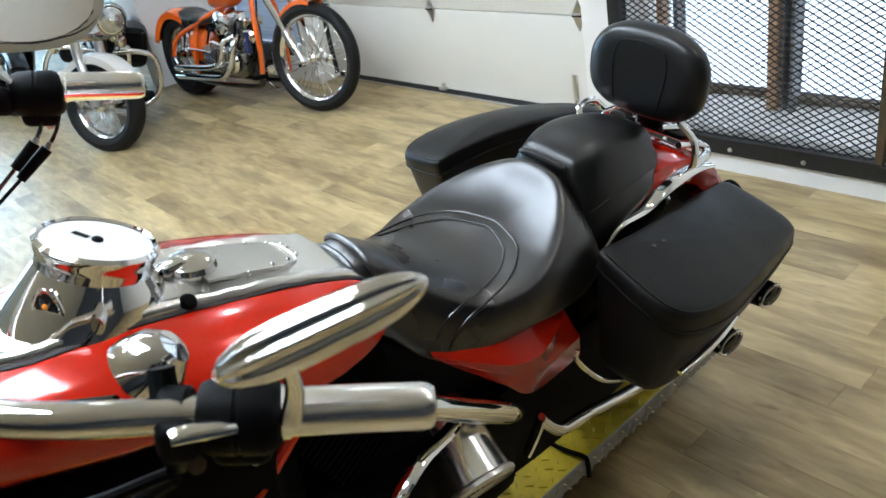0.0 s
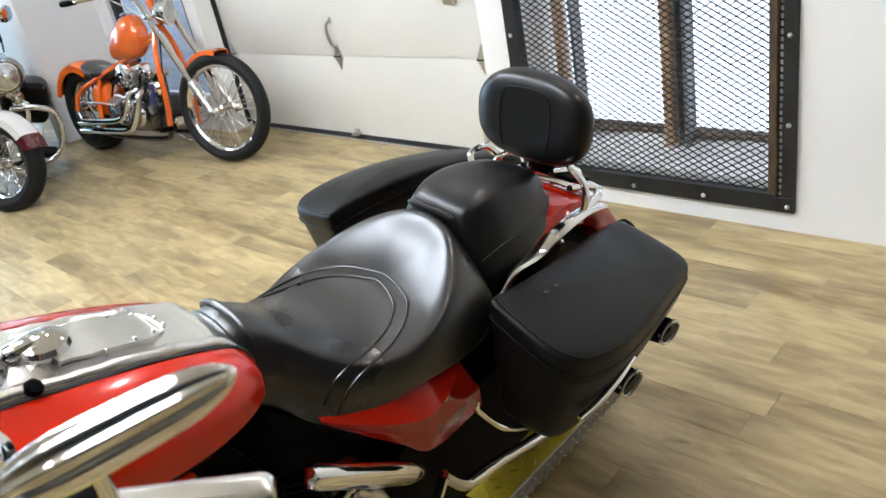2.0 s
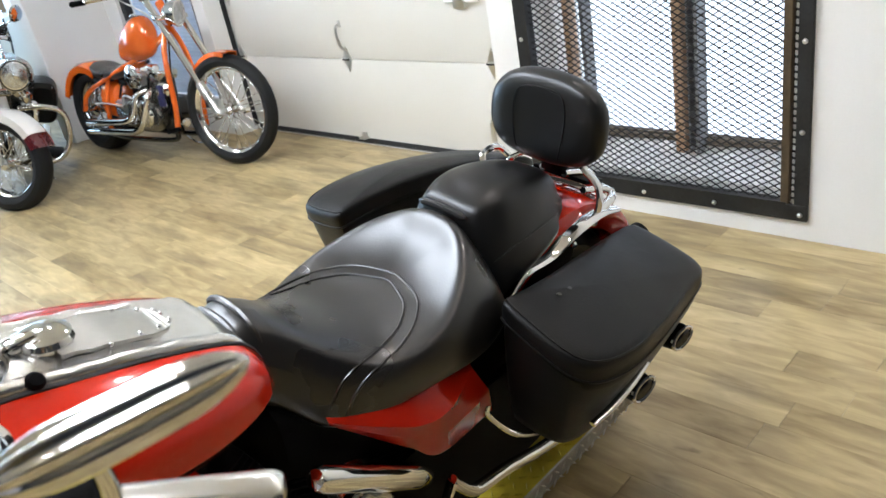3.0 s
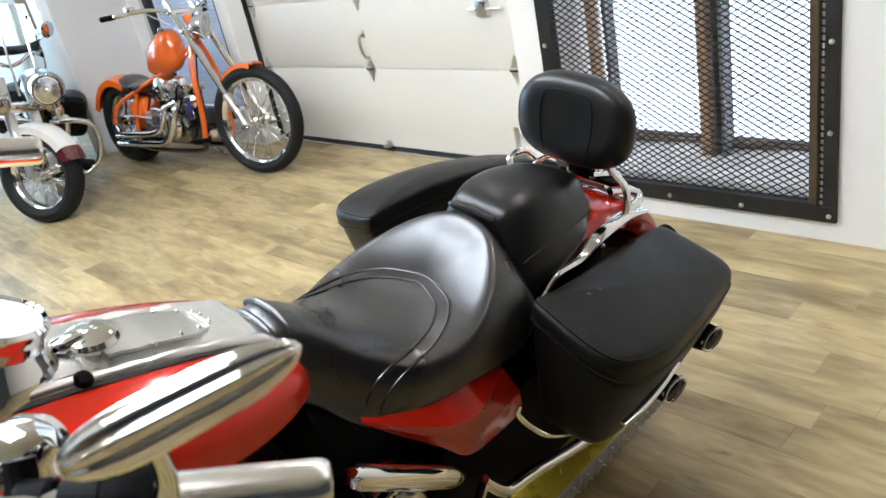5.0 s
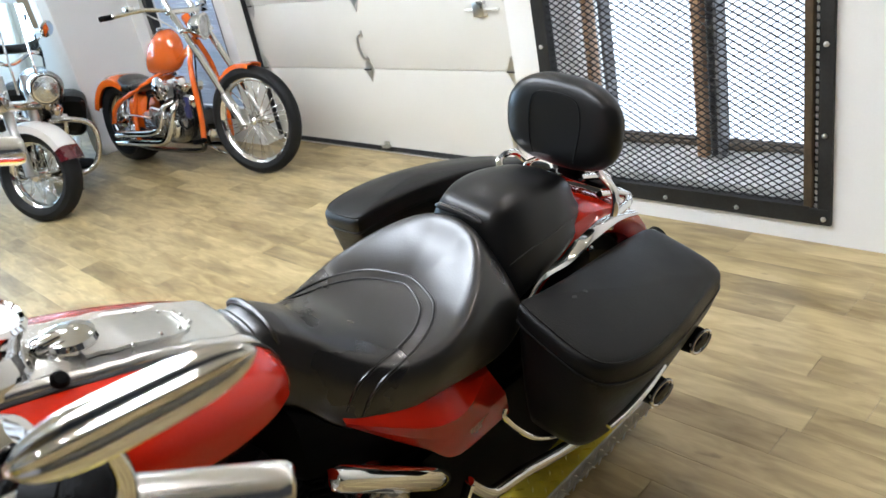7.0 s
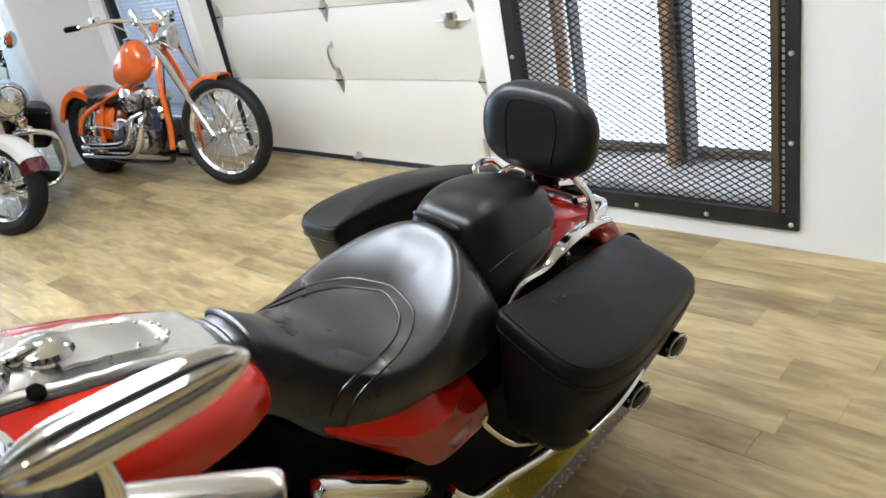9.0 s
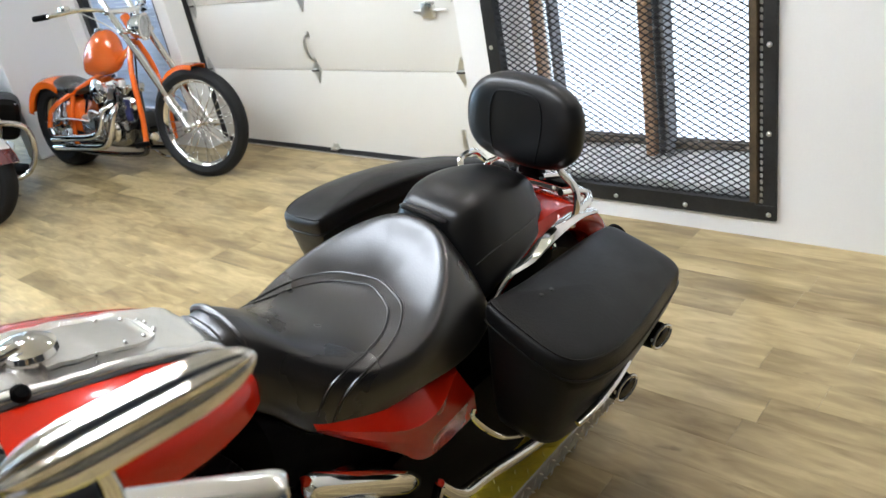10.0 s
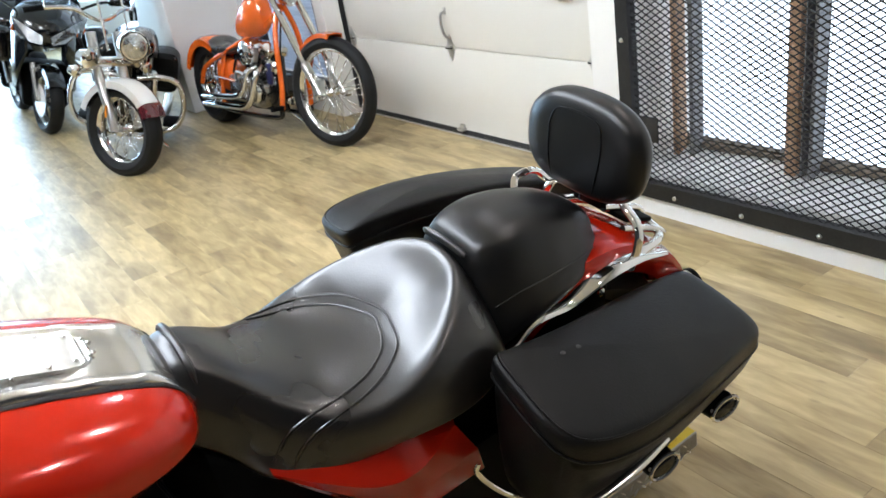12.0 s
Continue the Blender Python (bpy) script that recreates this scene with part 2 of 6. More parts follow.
def join(*geos):
    verts, faces = [], []
    for v, f in geos:
        k = len(verts)
        verts += [tuple(p) for p in v]
        faces += [tuple(i + k for i in face) for face in f]
    return verts, faces


def moved(geo, m):
    return [tuple(m @ Vector(v)) for v in geo[0]], geo[1]


def box(x0, x1, y0, y1, z0, z1):
    v = [(x, y, z) for x in (x0, x1) for y in (y0, y1) for z in (z0, z1)]
    return v, [(0, 1, 3, 2), (4, 6, 7, 5), (0, 4, 5, 1), (2, 3, 7, 6), (0, 2, 6, 4), (1, 5, 7, 3)]


def rbox(x0, x1, y0, y1, z0, z1, bevel=0.01, segments=3):
    bm = bmesh.new()
    bmesh.ops.create_cube(bm, size=1)
    for v in bm.verts:
        v.co = ((x0 + x1) / 2 + v.co.x * (x1 - x0), (y0 + y1) / 2 + v.co.y * (y1 - y0), (z0 + z1) / 2 + v.co.z * (z1 - z0))
    bmesh.ops.bevel(bm, geom=list(bm.edges), offset=bevel, segments=segments, profile=0.5, affect="EDGES")
    verts, faces = [tuple(v.co) for v in bm.verts], [tuple(v.index for v in f.verts) for f in bm.faces]
    bm.free()
    return verts, faces


def loft(rings, caps=True, closed=True):
    n, verts, faces = len(rings[0]), [], []
    for ring in rings:
        verts += [tuple(p) for p in ring]
    for a in range(len(rings) - 1):
        for b in range(n if closed else n - 1):
            c = (b + 1) % n
            faces.append((a * n + b, a * n + c, (a + 1) * n + c, (a + 1) * n + b))
    if caps and closed:
        faces.append(tuple(reversed(range(n))))
        faces.append(tuple((len(rings) - 1) * n + b for b in range(n)))
    return verts, faces


def spline(points, steps=6):
    """Catmull-Rom through the points (tuples of any length)."""
    pts = [np.array(p, float) for p in points]
    pts = [2 * pts[0] - pts[1], *pts, 2 * pts[-1] - pts[-2]]
    out = []
    for a, b, c, d in zip(pts, pts[1:], pts[2:], pts[3:]):
        for k in range(steps):
            t = k / steps
            out.append(0.5 * (2 * b + (c - a) * t + (2 * a - 5 * b + 4 * c - d) * t * t + (3 * b - a - 3 * c + d) * t**3))
    return out + [pts[-2]]


def tube(points, radius, n=10, steps=6, caps=True, flat=1.0):
    """A round bar along a smooth line; radius is a number or one a point."""
    radii = list(radius) if isinstance(radius, (list, tuple)) else [radius] * len(points)
    line = spline([(*p, r) for p, r in zip(points, radii)], steps) if steps > 1 else [np.array((*p, r), float) for p, r in zip(points, radii)]
    rings, side = [], None
    for k, q in enumerate(line):
        a, b = line[max(k - 1, 0)][:3], line[min(k + 1, len(line) - 1)][:3]
        way = Vector(b - a).normalized()
        if side is None:
            side = way.cross(Vector((0, 0, 1)) if abs(way.z) < 0.9 else Vector((1, 0, 0))).normalized()
        side = (side - way * side.dot(way)).normalized()
        up = way.cross(side)
        centre, rr = Vector(q[:3]), float(q[3])
        rings.append([centre + rr * (side * math.cos(u) + up * flat * math.sin(u)) for u in (2 * math.pi * i / n for i in range(n))])
    return loft(rings, caps)


def lathe(profile, n=24, m=None):
    """Turned about z: rows of (radius, height)."""
    rings = [[(max(r, 1e-4) * math.cos(2 * math.pi * k / n), max(r, 1e-4) * math.sin(2 * math.pi * k / n), h) for k in range(n)] for r, h in profile]
    geo = loft(rings)
    return moved(geo, m) if m is not None else geo


def sellipse(y, cx, cz, hw, hz, power=2.5, n=28):
    """A super-ellipse ring in the plane of that y."""
    out = []
    for k in range(n):
        u = 2 * math.pi * k / n
        c, s = math.cos(u), math.sin(u)
        out.append((cx + hw * math.copysign(abs(c) ** (2 / power), c), y, cz + hz * math.copysign(abs(s) ** (2 / power), s)))
    return out


def aim(place, way, spin=0.0):
    """A pose at place whose z axis points along way."""
    return Matrix.Translation(place) @ Vector(way).to_track_quat("Z", "Y").to_matrix().to_4x4() @ Matrix.Rotation(spin, 4, "Z")


def wheel(parent, name, m, radius, width, rim_r, spokes=0, rim_mat=None, hub_r=0.035, cast=0, sidewall=None):
    """A wheel whose axle runs along its x axis: tyre, rim, hub and spokes."""
    w = new(name)
    w.parent, w.matrix_basis, w.empty_display_size = parent, m, 0.05
    turn = Matrix.Rotation(radians(90), 4, "Y")
    h = width / 2
    prof = [(rim_r, -h * 0.55), (rim_r + 0.012, -h * 0.8), (rim_r + (radius - rim_r) * 0.45, -h), (radius - 0.022, -h * 0.86), (radius - 0.006, -h * 0.5), (radius, 0),
            (radius - 0.006, h * 0.5), (radius - 0.022, h * 0.86), (rim_r + (radius - rim_r) * 0.45, h), (rim_r + 0.012, h * 0.8), (rim_r, h * 0.55)]
    part("tyre", moved(lathe_open(prof, 48), turn), RUBBER, w)
    rim = [(rim_r + 0.004, -h * 0.72), (rim_r + 0.008, -h * 0.62), (rim_r - 0.006, -h * 0.5), (rim_r - 0.02, -h * 0.25), (rim_r - 0.024, 0), (rim_r - 0.02, h * 0.25), (rim_r - 0.006, h * 0.5), (rim_r + 0.008, h * 0.62), (rim_r + 0.004, h * 0.72)]
    part("rim", moved(lathe_open(rim, 48), turn), rim_mat or CHROME, w)
    part("hub", moved(lathe([(0.012, -h - 0.03), (0.014, -h), (hub_r, -h * 0.8), (hub_r, -h * 0.6), (hub_r * 0.7, -h * 0.4), (hub_r * 0.7, h * 0.4), (hub_r, h * 0.6), (hub_r, h * 0.8), (0.014, h), (0.012, h + 0.03)], 20), turn), CHROME, w)
    if spokes:
        for side in (-1, 1):
            root, rimp = Vector((side * h * 0.7, 0, hub_r)), rim_r - 0.015
            lean = radians(26)
            tip = Vector((side * 0.006, rimp * math.sin(lean), rimp * math.cos(lean)))
            me = rawmesh("spoke", *tube([root, tip], 0.0029, n=5, steps=1), CHROME)
            tip2 = Vector((tip.x, -tip.y, tip.z))
            me2 = rawmesh("spoke", *tube([root, tip2], 0.0029, n=5, steps=1), CHROME)
            for k in range(spokes // 2):
                ob = new("spoke", me if k % 2 else me2)
                ob.parent, ob.matrix_basis = w, Matrix.Rotation(2 * math.pi * (k + side * 0.25) / (spokes // 2), 4, "X")
    for k in range(cast):
        arm = box(-0.02, 0.02, -0.016, 0.016, hub_r * 0.8, rim_r - 0.01)
        part("wheel_arm", arm, rim_mat or ALLOY, w, m=Matrix.Rotation(2 * math.pi * k / cast, 4, "X"), smooth=False)
    return w


def lathe_open(profile, n, m=None):
    """Turned about z, left open at its ends."""
    rings = [[(r * math.cos(2 * math.pi * k / n), r * math.sin(2 * math.pi * k / n), h) for k in range(n)] for r, h in profile]
    geo = loft(rings, caps=False)
    return moved(geo, m) if m is not None else geo


# ---------- the room ----------
def structure(name, geo, mat, smooth=False):
    return tagged(part(name, geo, mat, smooth=smooth), kind="structure")


TOP = 3.1
structure("ceiling", box(-14.4, 4.4, -6.4, 3.9, TOP, TOP + 0.15), CEIL)
structure("wall_north", join(box(-1.90, -1.66, 3.04, 3.42, 0, TOP), box(-0.50, 4.2, 3.04, 3.42, 0, TOP), box(-1.66, -0.50, 3.04, 3.42, 0, 0.13), box(-1.66, -0.50, 3.04, 3.42, 2.25, TOP)), WHITE)
structure("wall_over_door", box(-4.68, -1.90, 3.17, 3.5, 2.18, TOP), WHITE)
structure("wall_northwest", join(box(-4.82, -4.68, 3.17, 3.5, 0, TOP), box(-6.3, -6.06, 3.17, 3.5, 0, TOP), box(-6.06, -4.82, 3.17, 3.5, 0, 0.18), box(-6.06, -4.82, 3.17, 3.5, 2.0, TOP)), WHITE)
structure("wall_stub", rbox(-6.55, -6.3, 2.53, 3.5, 0, TOP, 0.006, 1), WHITE)
structure("wall_far_north", join(box(-14.4, -6.55, 3.5, 3.8, 0, 0.9), box(-14.4, -6.55, 3.5, 3.8, 2.75, TOP), box(-14.4, -11.2, 3.5, 3.8, 0.9, 2.75), box(-9.4, -8.8, 3.5, 3.8, 0.9, 2.75), box(-7.0, -6.55, 3.5, 3.8, 0.9, 2.75)), WHITE)
structure("wall_west", box(-14.4, -14.2, -6.2, 3.5, 0, TOP), WHITE)
# unseen south and east walls, darkened to cut light from the camera side
structure("wall_south", box(-14.4, 4.4, -6.4, -6.2, 0, TOP), DIM_WALL)
structure("wall_east", box(4.2, 4.4, -6.2, 3.42, 0, TOP), DIM_WALL)
structure("backdrop", join(box(-2.4, 0.4, 3.75, 3.76, 0.0, 2.6), box(-6.6, -4.5, 3.7, 3.71, 0, 2.4)), OUTSIDE)
structure("backdrop_far", box(-12.0, -6.6, 4.2, 4.21, 0.3, 3.3), OUTSIDE)

# sill and posts of the barred window
window = structure("window_1", ([(-1.66, 3.07, 0.19), (-0.50, 3.07, 0.19), (-0.50, 3.36, 0.275), (-1.66, 3.36, 0.275), (-1.66, 3.07, 0.13), (-0.50, 3.07, 0.13), (-0.50, 3.36, 0.13), (-1.66, 3.36, 0.13)],
                   [(0, 1, 2, 3), (4, 7, 6, 5), (0, 4, 5, 1), (1, 5, 6, 2), (2, 6, 7, 3), (3, 7, 4, 0)]), STONE)
part("dirt_ridge", tube([(-1.66, 3.30, 0.268), (-1.4, 3.285, 0.27), (-1.15, 3.30, 0.268), (-0.9, 3.285, 0.272), (-0.7, 3.30, 0.27), (-0.5, 3.29, 0.27)], [0.012, 0.018, 0.011, 0.02, 0.012, 0.016], n=7, steps=5), DIRT, window, "crumbled brown dirt along the sill")
part("post", rbox(-1.054, -1.008, 3.20, 3.28, 0.24, 2.25, 0.006, 1), TIMBER, window, "brown painted window post")
part("post_channel", join(box(-0.992, -0.986, 3.21, 3.29, 0.24, 2.25), box(-0.958, -0.943, 3.21, 3.29, 0.24, 2.25), box(-0.986, -0.958, 3.28, 3.29, 0.24, 2.25)), GREYPAINT, window, "grey steel sash channel", smooth=False)
part("side_post", rbox(-1.600, -1.572, 3.21, 3.28, 0.22, 2.25, 0.004, 1), TIMBER, window)
part("side_channel", box(-1.515, -1.495, 3.22, 3.29, 0.22, 2.25), GREYPAINT, window, smooth=False)
part("bottom_rail", box(-1.66, -0.50, 3.31, 3.35, 0.25, 0.285), RUST, window, smooth=False)
pane = part("pane", box(-1.66, -0.50, 3.33, 3.333, 0.28, 2.25), glass("window_glass"), window, smooth=False)
pane.visible_shadow = False

# hinged guard of expanded steel over the window
guard = thing("window_guard", pose(-1.08, 3.04, 0.0), "black iron window guard with expanded steel mesh, bolted to the wall", "window guard")
X0, X1, Z0, Z1 = -0.648, 0.660, 0.088, 2.33
for name, b in (("bottom_bar", (X0, X1, Z0, Z0 + 0.065)), ("top_bar", (X0, X1, Z1 - 0.065, Z1)), ("left_bar", (X0, X0 + 0.062, Z0 + 0.065, Z1 - 0.065)), ("right_bar", (X1 - 0.050, X1, Z0 + 0.065, Z1 - 0.065))):
    part(name, rbox(b[0], b[1], -0.022, -0.002, b[2], b[3], 0.002, 1), IRON, guard)
part("inner_angle", join(box(X0 + 0.062, X0 + 0.075, -0.03, 0.02, Z0 + 0.065, Z1 - 0.07), box(X0 + 0.075, X1 - 0.075, -0.03, 0.02, Z0 + 0.066, Z0 + 0.076)), IRON, guard, smooth=False)
part("hinge_strip", rbox(X1 - 0.100, X1 - 0.068, -0.028, 0.012, Z0 + 0.07, Z1 - 0.07, 0.003, 1), RUST, guard, "rusty steel hinge strip")
bolt = rawmesh("bolt", *lathe([(0.010, 0), (0.010, 0.004), (0.006, 0.009), (0.0, 0.010)], 10), SATIN)
for bx in [X0 + 0.03, X1 - 0.026]:
    for bz in np.arange(0.115, 2.3, 0.335):
        ob = new("bolt", bolt)
        ob.parent, ob.matrix_basis = guard, aim((bx, -0.022, float(bz)), (0, -1, 0))
for bx in (-0.365, -0.035, 0.29):
    ob = new("bolt", bolt)
    ob.parent, ob.matrix_basis = guard, aim((bx, -0.022, 0.115), (0, -1, 0))
for pz in (0.36, 1.06):
    part("latch_plate", rbox(X0 + 0.076, X0 + 0.215, -0.034, -0.026, pz, pz + 0.11, 0.002, 1), IRON, guard, "flat black latch plate")


def expanded(x0, x1, z0, z1, dx, dz, w, y):
    """Diamond mesh: two families of slanting strands cut off at the frame."""
    geos = []
    slope = dz / dx
    for sign in (-1, 1):
        k = -int((z1 - z0) / dz) - 2
        while k < (x1 - x0) / dx + (z1 - z0) / dz + 2:
            # line z = z0 + sign*slope*(x - x0) + c
            c = k * dz if sign < 0 else -k * dz
            k += 1
            xs = []
            a, b = x0, x1
            za, zb = z0 + c + sign * slope * (a - x0), z0 + c + sign * slope * (b - x0)
            lo, hi = (za, zb) if za < zb else (zb, za)
            if hi <= z0 or lo >= z1:
                continue
            for zz in (z0, z1):
                xx = x0 + (zz - z0 - c) / (sign * slope)
                if x0 < xx < x1:
                    xs.append((xx, zz))
            for xx, zz in ((a, za), (b, zb)):
                if z0 <= zz <= z1:
                    xs.append((xx, zz))
            if len(xs) < 2:
                continue
            (ax, az), (bx, bz) = min(xs), max(xs)
            nx, nz = -(bz - az), bx - ax
            ln = math.hypot(nx, nz)
            if ln < 0.004:
                continue
            nx, nz = nx / ln * w / 2, nz / ln * w / 2
            ya, yb = (y - 0.003, y) if sign < 0 else (y - 0.0015, y + 0.0015)
            v = [(ax + nx, ya, az + nz), (bx + nx, ya, bz + nz), (bx - nx, ya, bz - nz), (ax - nx, ya, az - nz), (ax + nx, yb, az + nz), (bx + nx, yb, bz + nz), (bx - nx, yb, bz - nz), (ax - nx, yb, az - nz)]
            geos.append((v, [(0, 1, 2, 3), (7, 6, 5, 4), (0, 4, 5, 1), (2, 6, 7, 3)]))
    return join(*geos)


part("mesh_panel", expanded(X0 + 0.06, X1 - 0.050, Z0 + 0.06, Z1 - 0.06, 0.0475, 0.0275, 0.0049, -0.004), IRON, guard, "expanded steel diamond mesh", smooth=False)

# ---------- sectional garage door ----------
door = thing("garage_door", pose(-3.40, 3.35, 0), "closed cream steel sectional garage door with hinges", "garage door")
edges = [0.035, 0.569, 1.021, 1.473, 1.925, 2.25]
for z0, z1 in zip(edges, edges[1:]):
    part("section", rbox(-1.27, 1.29, 0, 0.045, z0, z1 - 0.004, 0.004, 2), DOORWHITE, door)
part("bottom_seal", box(-1.27, 1.29, 0.0, 0.04, 0.008, 0.034), SEAL, door, "black rubber bottom seal", smooth=False)
part("threshold", box(-1.27, 1.29, -0.05, -0.005, 0.001, 0.016), POLISHED, door, "bright metal threshold", smooth=False)


def plate_hinge(x, z, parent):
    h = part("hinge", join(([(x - 0.042, -0.006, z), (x, -0.006, z - 0.085), (x + 0.042, -0.006, z), (x, -0.006, z + 0.085), (x - 0.042, 0, z), (x, 0, z - 0.085), (x + 0.042, 0, z), (x, 0, z + 0.085)],
             [(0, 1, 2, 3), (0, 4, 5, 1), (1, 5, 6, 2), (2, 6, 7, 3), (3, 7, 4, 0)]), rbox(x - 0.022, x + 0.022, -0.022, -0.006, z - 0.012, z + 0.012, 0.004, 2)), SATIN, parent, "galvanised door hinge")
    part("hinge_pin", tube([(x - 0.03, -0.018, z), (x + 0.03, -0.018, z)], 0.006, n=8, steps=1), IRON, h)


for z in edges[1:5]:
    for x in (-1.22, 0.0, 1.22):
        plate_hinge(x, z, door)
part("pull_handle", tube([(-0.012, -0.008, 0.79), (-0.014, -0.035, 0.775), (-0.016, -0.04, 0.72), (-0.004, -0.038, 0.66), (0.01, -0.02, 0.635), (0.01, -0.004, 0.63)], [0.008, 0.009, 0.010, 0.010, 0.009, 0.010], n=8), SATIN, door, "curved grey pull handle")
part("handle_plate", rbox(-0.022, 0.002, -0.008, 0, 0.77, 0.815, 0.003, 2), SATIN, door)
part("latch_bolt", join(rbox(1.02, 1.10, -0.03, 0, 0.87, 0.95, 0.004, 2), tube([(0.96, -0.02, 0.905), (1.20, -0.02, 0.905)], 0.008, n=8, steps=1)), SATIN, door, "side latch bolt")
part("corner_bracket", rbox(1.14, 1.17, -0.012, 0, 0.05, 0.24, 0.002, 1), SATIN, door)
part("floor_bracket", join(rbox(-0.02, 0.04, -0.04, 0, 0.036, 0.05, 0.002, 1), rbox(-0.01, 0.03, -0.02, 0, 0.05, 0.075, 0.003, 1)), SATIN, door)
part("track", join(box(-1.30, -1.276, -0.04, 0.0, 0.03, 2.2), box(-1.308, -1.300, -0.055, 0.02, 0.03, 2.2)), IRON, door, "dark steel roller track", smooth=False)

# ---------- window with a blind behind the orange bike ----------
w2 = structure("window_2", join(box(-6.06, -5.99, 3.20, 3.26, 0.18, 2.0), box(-4.89, -4.82, 3.20, 3.26, 0.18, 2.0), box(-5.99, -4.89, 3.20, 3.26, 0.18, 0.25), box(-5.99, -4.89, 3.20, 3.26, 1.93, 2.0)), IRON)
slat = rawmesh("slat", *box(-5.99, -4.89, 3.275, 3.295, 0, 0.026), BLIND, False)
for k in range(55):
    ob = new("slat", slat)
    ob.parent, ob.matrix_basis = w2, Matrix.Translation((0, 0, 0.26 + k * 0.0302))

# ---------- lamps in the ceiling ----------
SPOTGLOW = glow("lamp_face", (1.0, 0.95, 0.87), 60.0)


def ceiling_spot(x, y, tint=WARM, watts=18):
    s = thing("ceiling_spot", pose(x, y, TOP - 0.06), "small white round ceiling spotlight, lit", "spotlight", "ceiling spotlights")
    part("housing", lathe_open([(0.065, 0.06), (0.065, 0.0), (0.058, 0.0), (0.055, 0.03)], 20), WHITE, s)
    part("lamp", lathe([(0.05, 0.012), (0.05, 0.016)], 20), SPOTGLOW, s)
    data = bpy.data.lights.new("spot_lamp", "SPOT")
    data.energy, data.color, data.spot_size, data.spot_blend, data.shadow_soft_size = watts, tint, radians(140), 0.6, 0.06
    lamp = new("spot_lamp", data)
    lamp.matrix_world = Matrix.Translation((x, y, TOP - 0.07))


for sx, sy in ((-0.2, 2.3), (1.2, 2.2)):
    ceiling_spot(sx, sy, (1.0, 0.94, 0.88), 44)
ceiling_spot(0.15, 0.2, (1.0, 0.82, 0.64), 14)
for sx, sy in ((-5.6, 1.2), (-4.2, -0.9), (-4.2, 2.2), (-2.6, -0.9), (-2.6, 1.9), (-1.6, 2.4), (-1.5, -0.4), (-3.4, 0.6), (-2.6, -2.8)):
    ceiling_spot(sx, sy)
# glow of unseen panels added to fill the room
PANEL_GLOW = glow("added_panel_glow", (0.84, 0.93, 1.0), STRIP_GLOW)


def added_strip(x, y):
    s = thing("added_light_panel", pose(x, y, TOP - 0.07), "unseen glowing ceiling panel, added for room light and seat highlights", "ceiling light", "ceiling lights")
    part("frame", join(box(-0.62, 0.62, -0.32, 0.32, 0.03, 0.07)), WHITE, s, smooth=False)
    part("diffuser", rbox(-0.6, 0.6, -0.30, 0.30, 0.0, 0.03, 0.01, 2), PANEL_GLOW, s)


# added panels stand where the seat leather mirrors the ceiling, for broad highlights
for sx, sy in ((-6.2, 0.2), (-2.75, 0.85), (-2.0, 0.1), (-0.48, 0.0)):
    added_strip(sx, sy)


# ---------- motorcycle lift under the red bike ----------
lift = thing("motorcycle_lift", pose(-0.68, 0.6, 0), "low motorcycle lift with worn yellow tread-plate deck", "motorcycle lift")
DX, DY0, DY1, DZ = 0.275, -2.1, 1.19, 0.178
part("deck", join(box(-DX, DX, DY0, DY1, DZ - 0.012, DZ - 0.004), box(-DX + 0.05, DX - 0.05, DY0 + 0.05, DY1 - 0.05, DZ - 0.05, DZ - 0.013)), YELLOW, lift, "worn yellow painted deck", smooth=False)
for side in (-1, 1):
    part("side_rail", rbox(side * (DX + 0.002) - 0.003, side * (DX + 0.002) + 0.003, DY0, DY1, DZ - 0.048, DZ - 0.003, 0.002, 1), PLATE, lift, "bare steel tread-plate side rail")
part("base_frame", join(box(-0.2, -0.16, DY0 + 0.3, DY1 - 0.3, 0, 0.05), box(0.1, 0.14, DY0 + 0.3, DY1 - 0.3, 0, 0.05), box(-0.2, 0.14, -0.9, -0.84, 0.05, DZ - 0.05), box(-0.2, 0.14, 0.84, 0.9, 0.05, DZ - 0.05)), IRON, lift, smooth=False)
lug = ([(-0.0125, 0, 0), (0, -0.0032, 0), (0.0125, 0, 0), (0, 0.0032, 0), (-0.006, 0, 0.0034), (0.006, 0, 0.0034)], [(0, 1, 5, 4), (1, 2, 5), (2, 3, 4, 5), (3, 0, 4)])
lug_top, lug_side = rawmesh("tread_lug", *lug, YELLOW, False), rawmesh("tread_lug", *lug, SATIN, False)
for i in range(7):
    for j in range(27):
        ob = new("tread_lug", lug_top)
        ob.parent = lift
        ob.matrix_basis = pose(DX - 0.016 - i * 0.027, 0.25 + j * 0.034 + (i % 2) * 0.017, DZ - 0.004, 0, 0, 45 if (i + j) % 2 else -45)
for i in range(2):
    for j in range(40):
        ob = new("tread_lug", lug_side)
        ob.parent = lift
        ob.matrix_basis = Matrix.Translation((DX + 0.005, 0.05 + j * 0.028 + i * 0.014, DZ - 0.022 - i * 0.024)) @ Matrix.Rotation(radians(90), 4, "Y") @ Matrix.Rotation(radians(45 if j % 2 else -45), 4, "Z")
part("tie_strap", tube([(0.0, 0.53, DZ + 0.004), (0.2, 0.535, DZ + 0.004), (DX - 0.005, 0.55, DZ + 0.003), (DX + 0.008, 0.552, DZ - 0.01), (DX + 0.008, 0.553, DZ - 0.06)], 0.006, n=6, steps=3), PLASTIC, lift, "black strap over the deck edge")

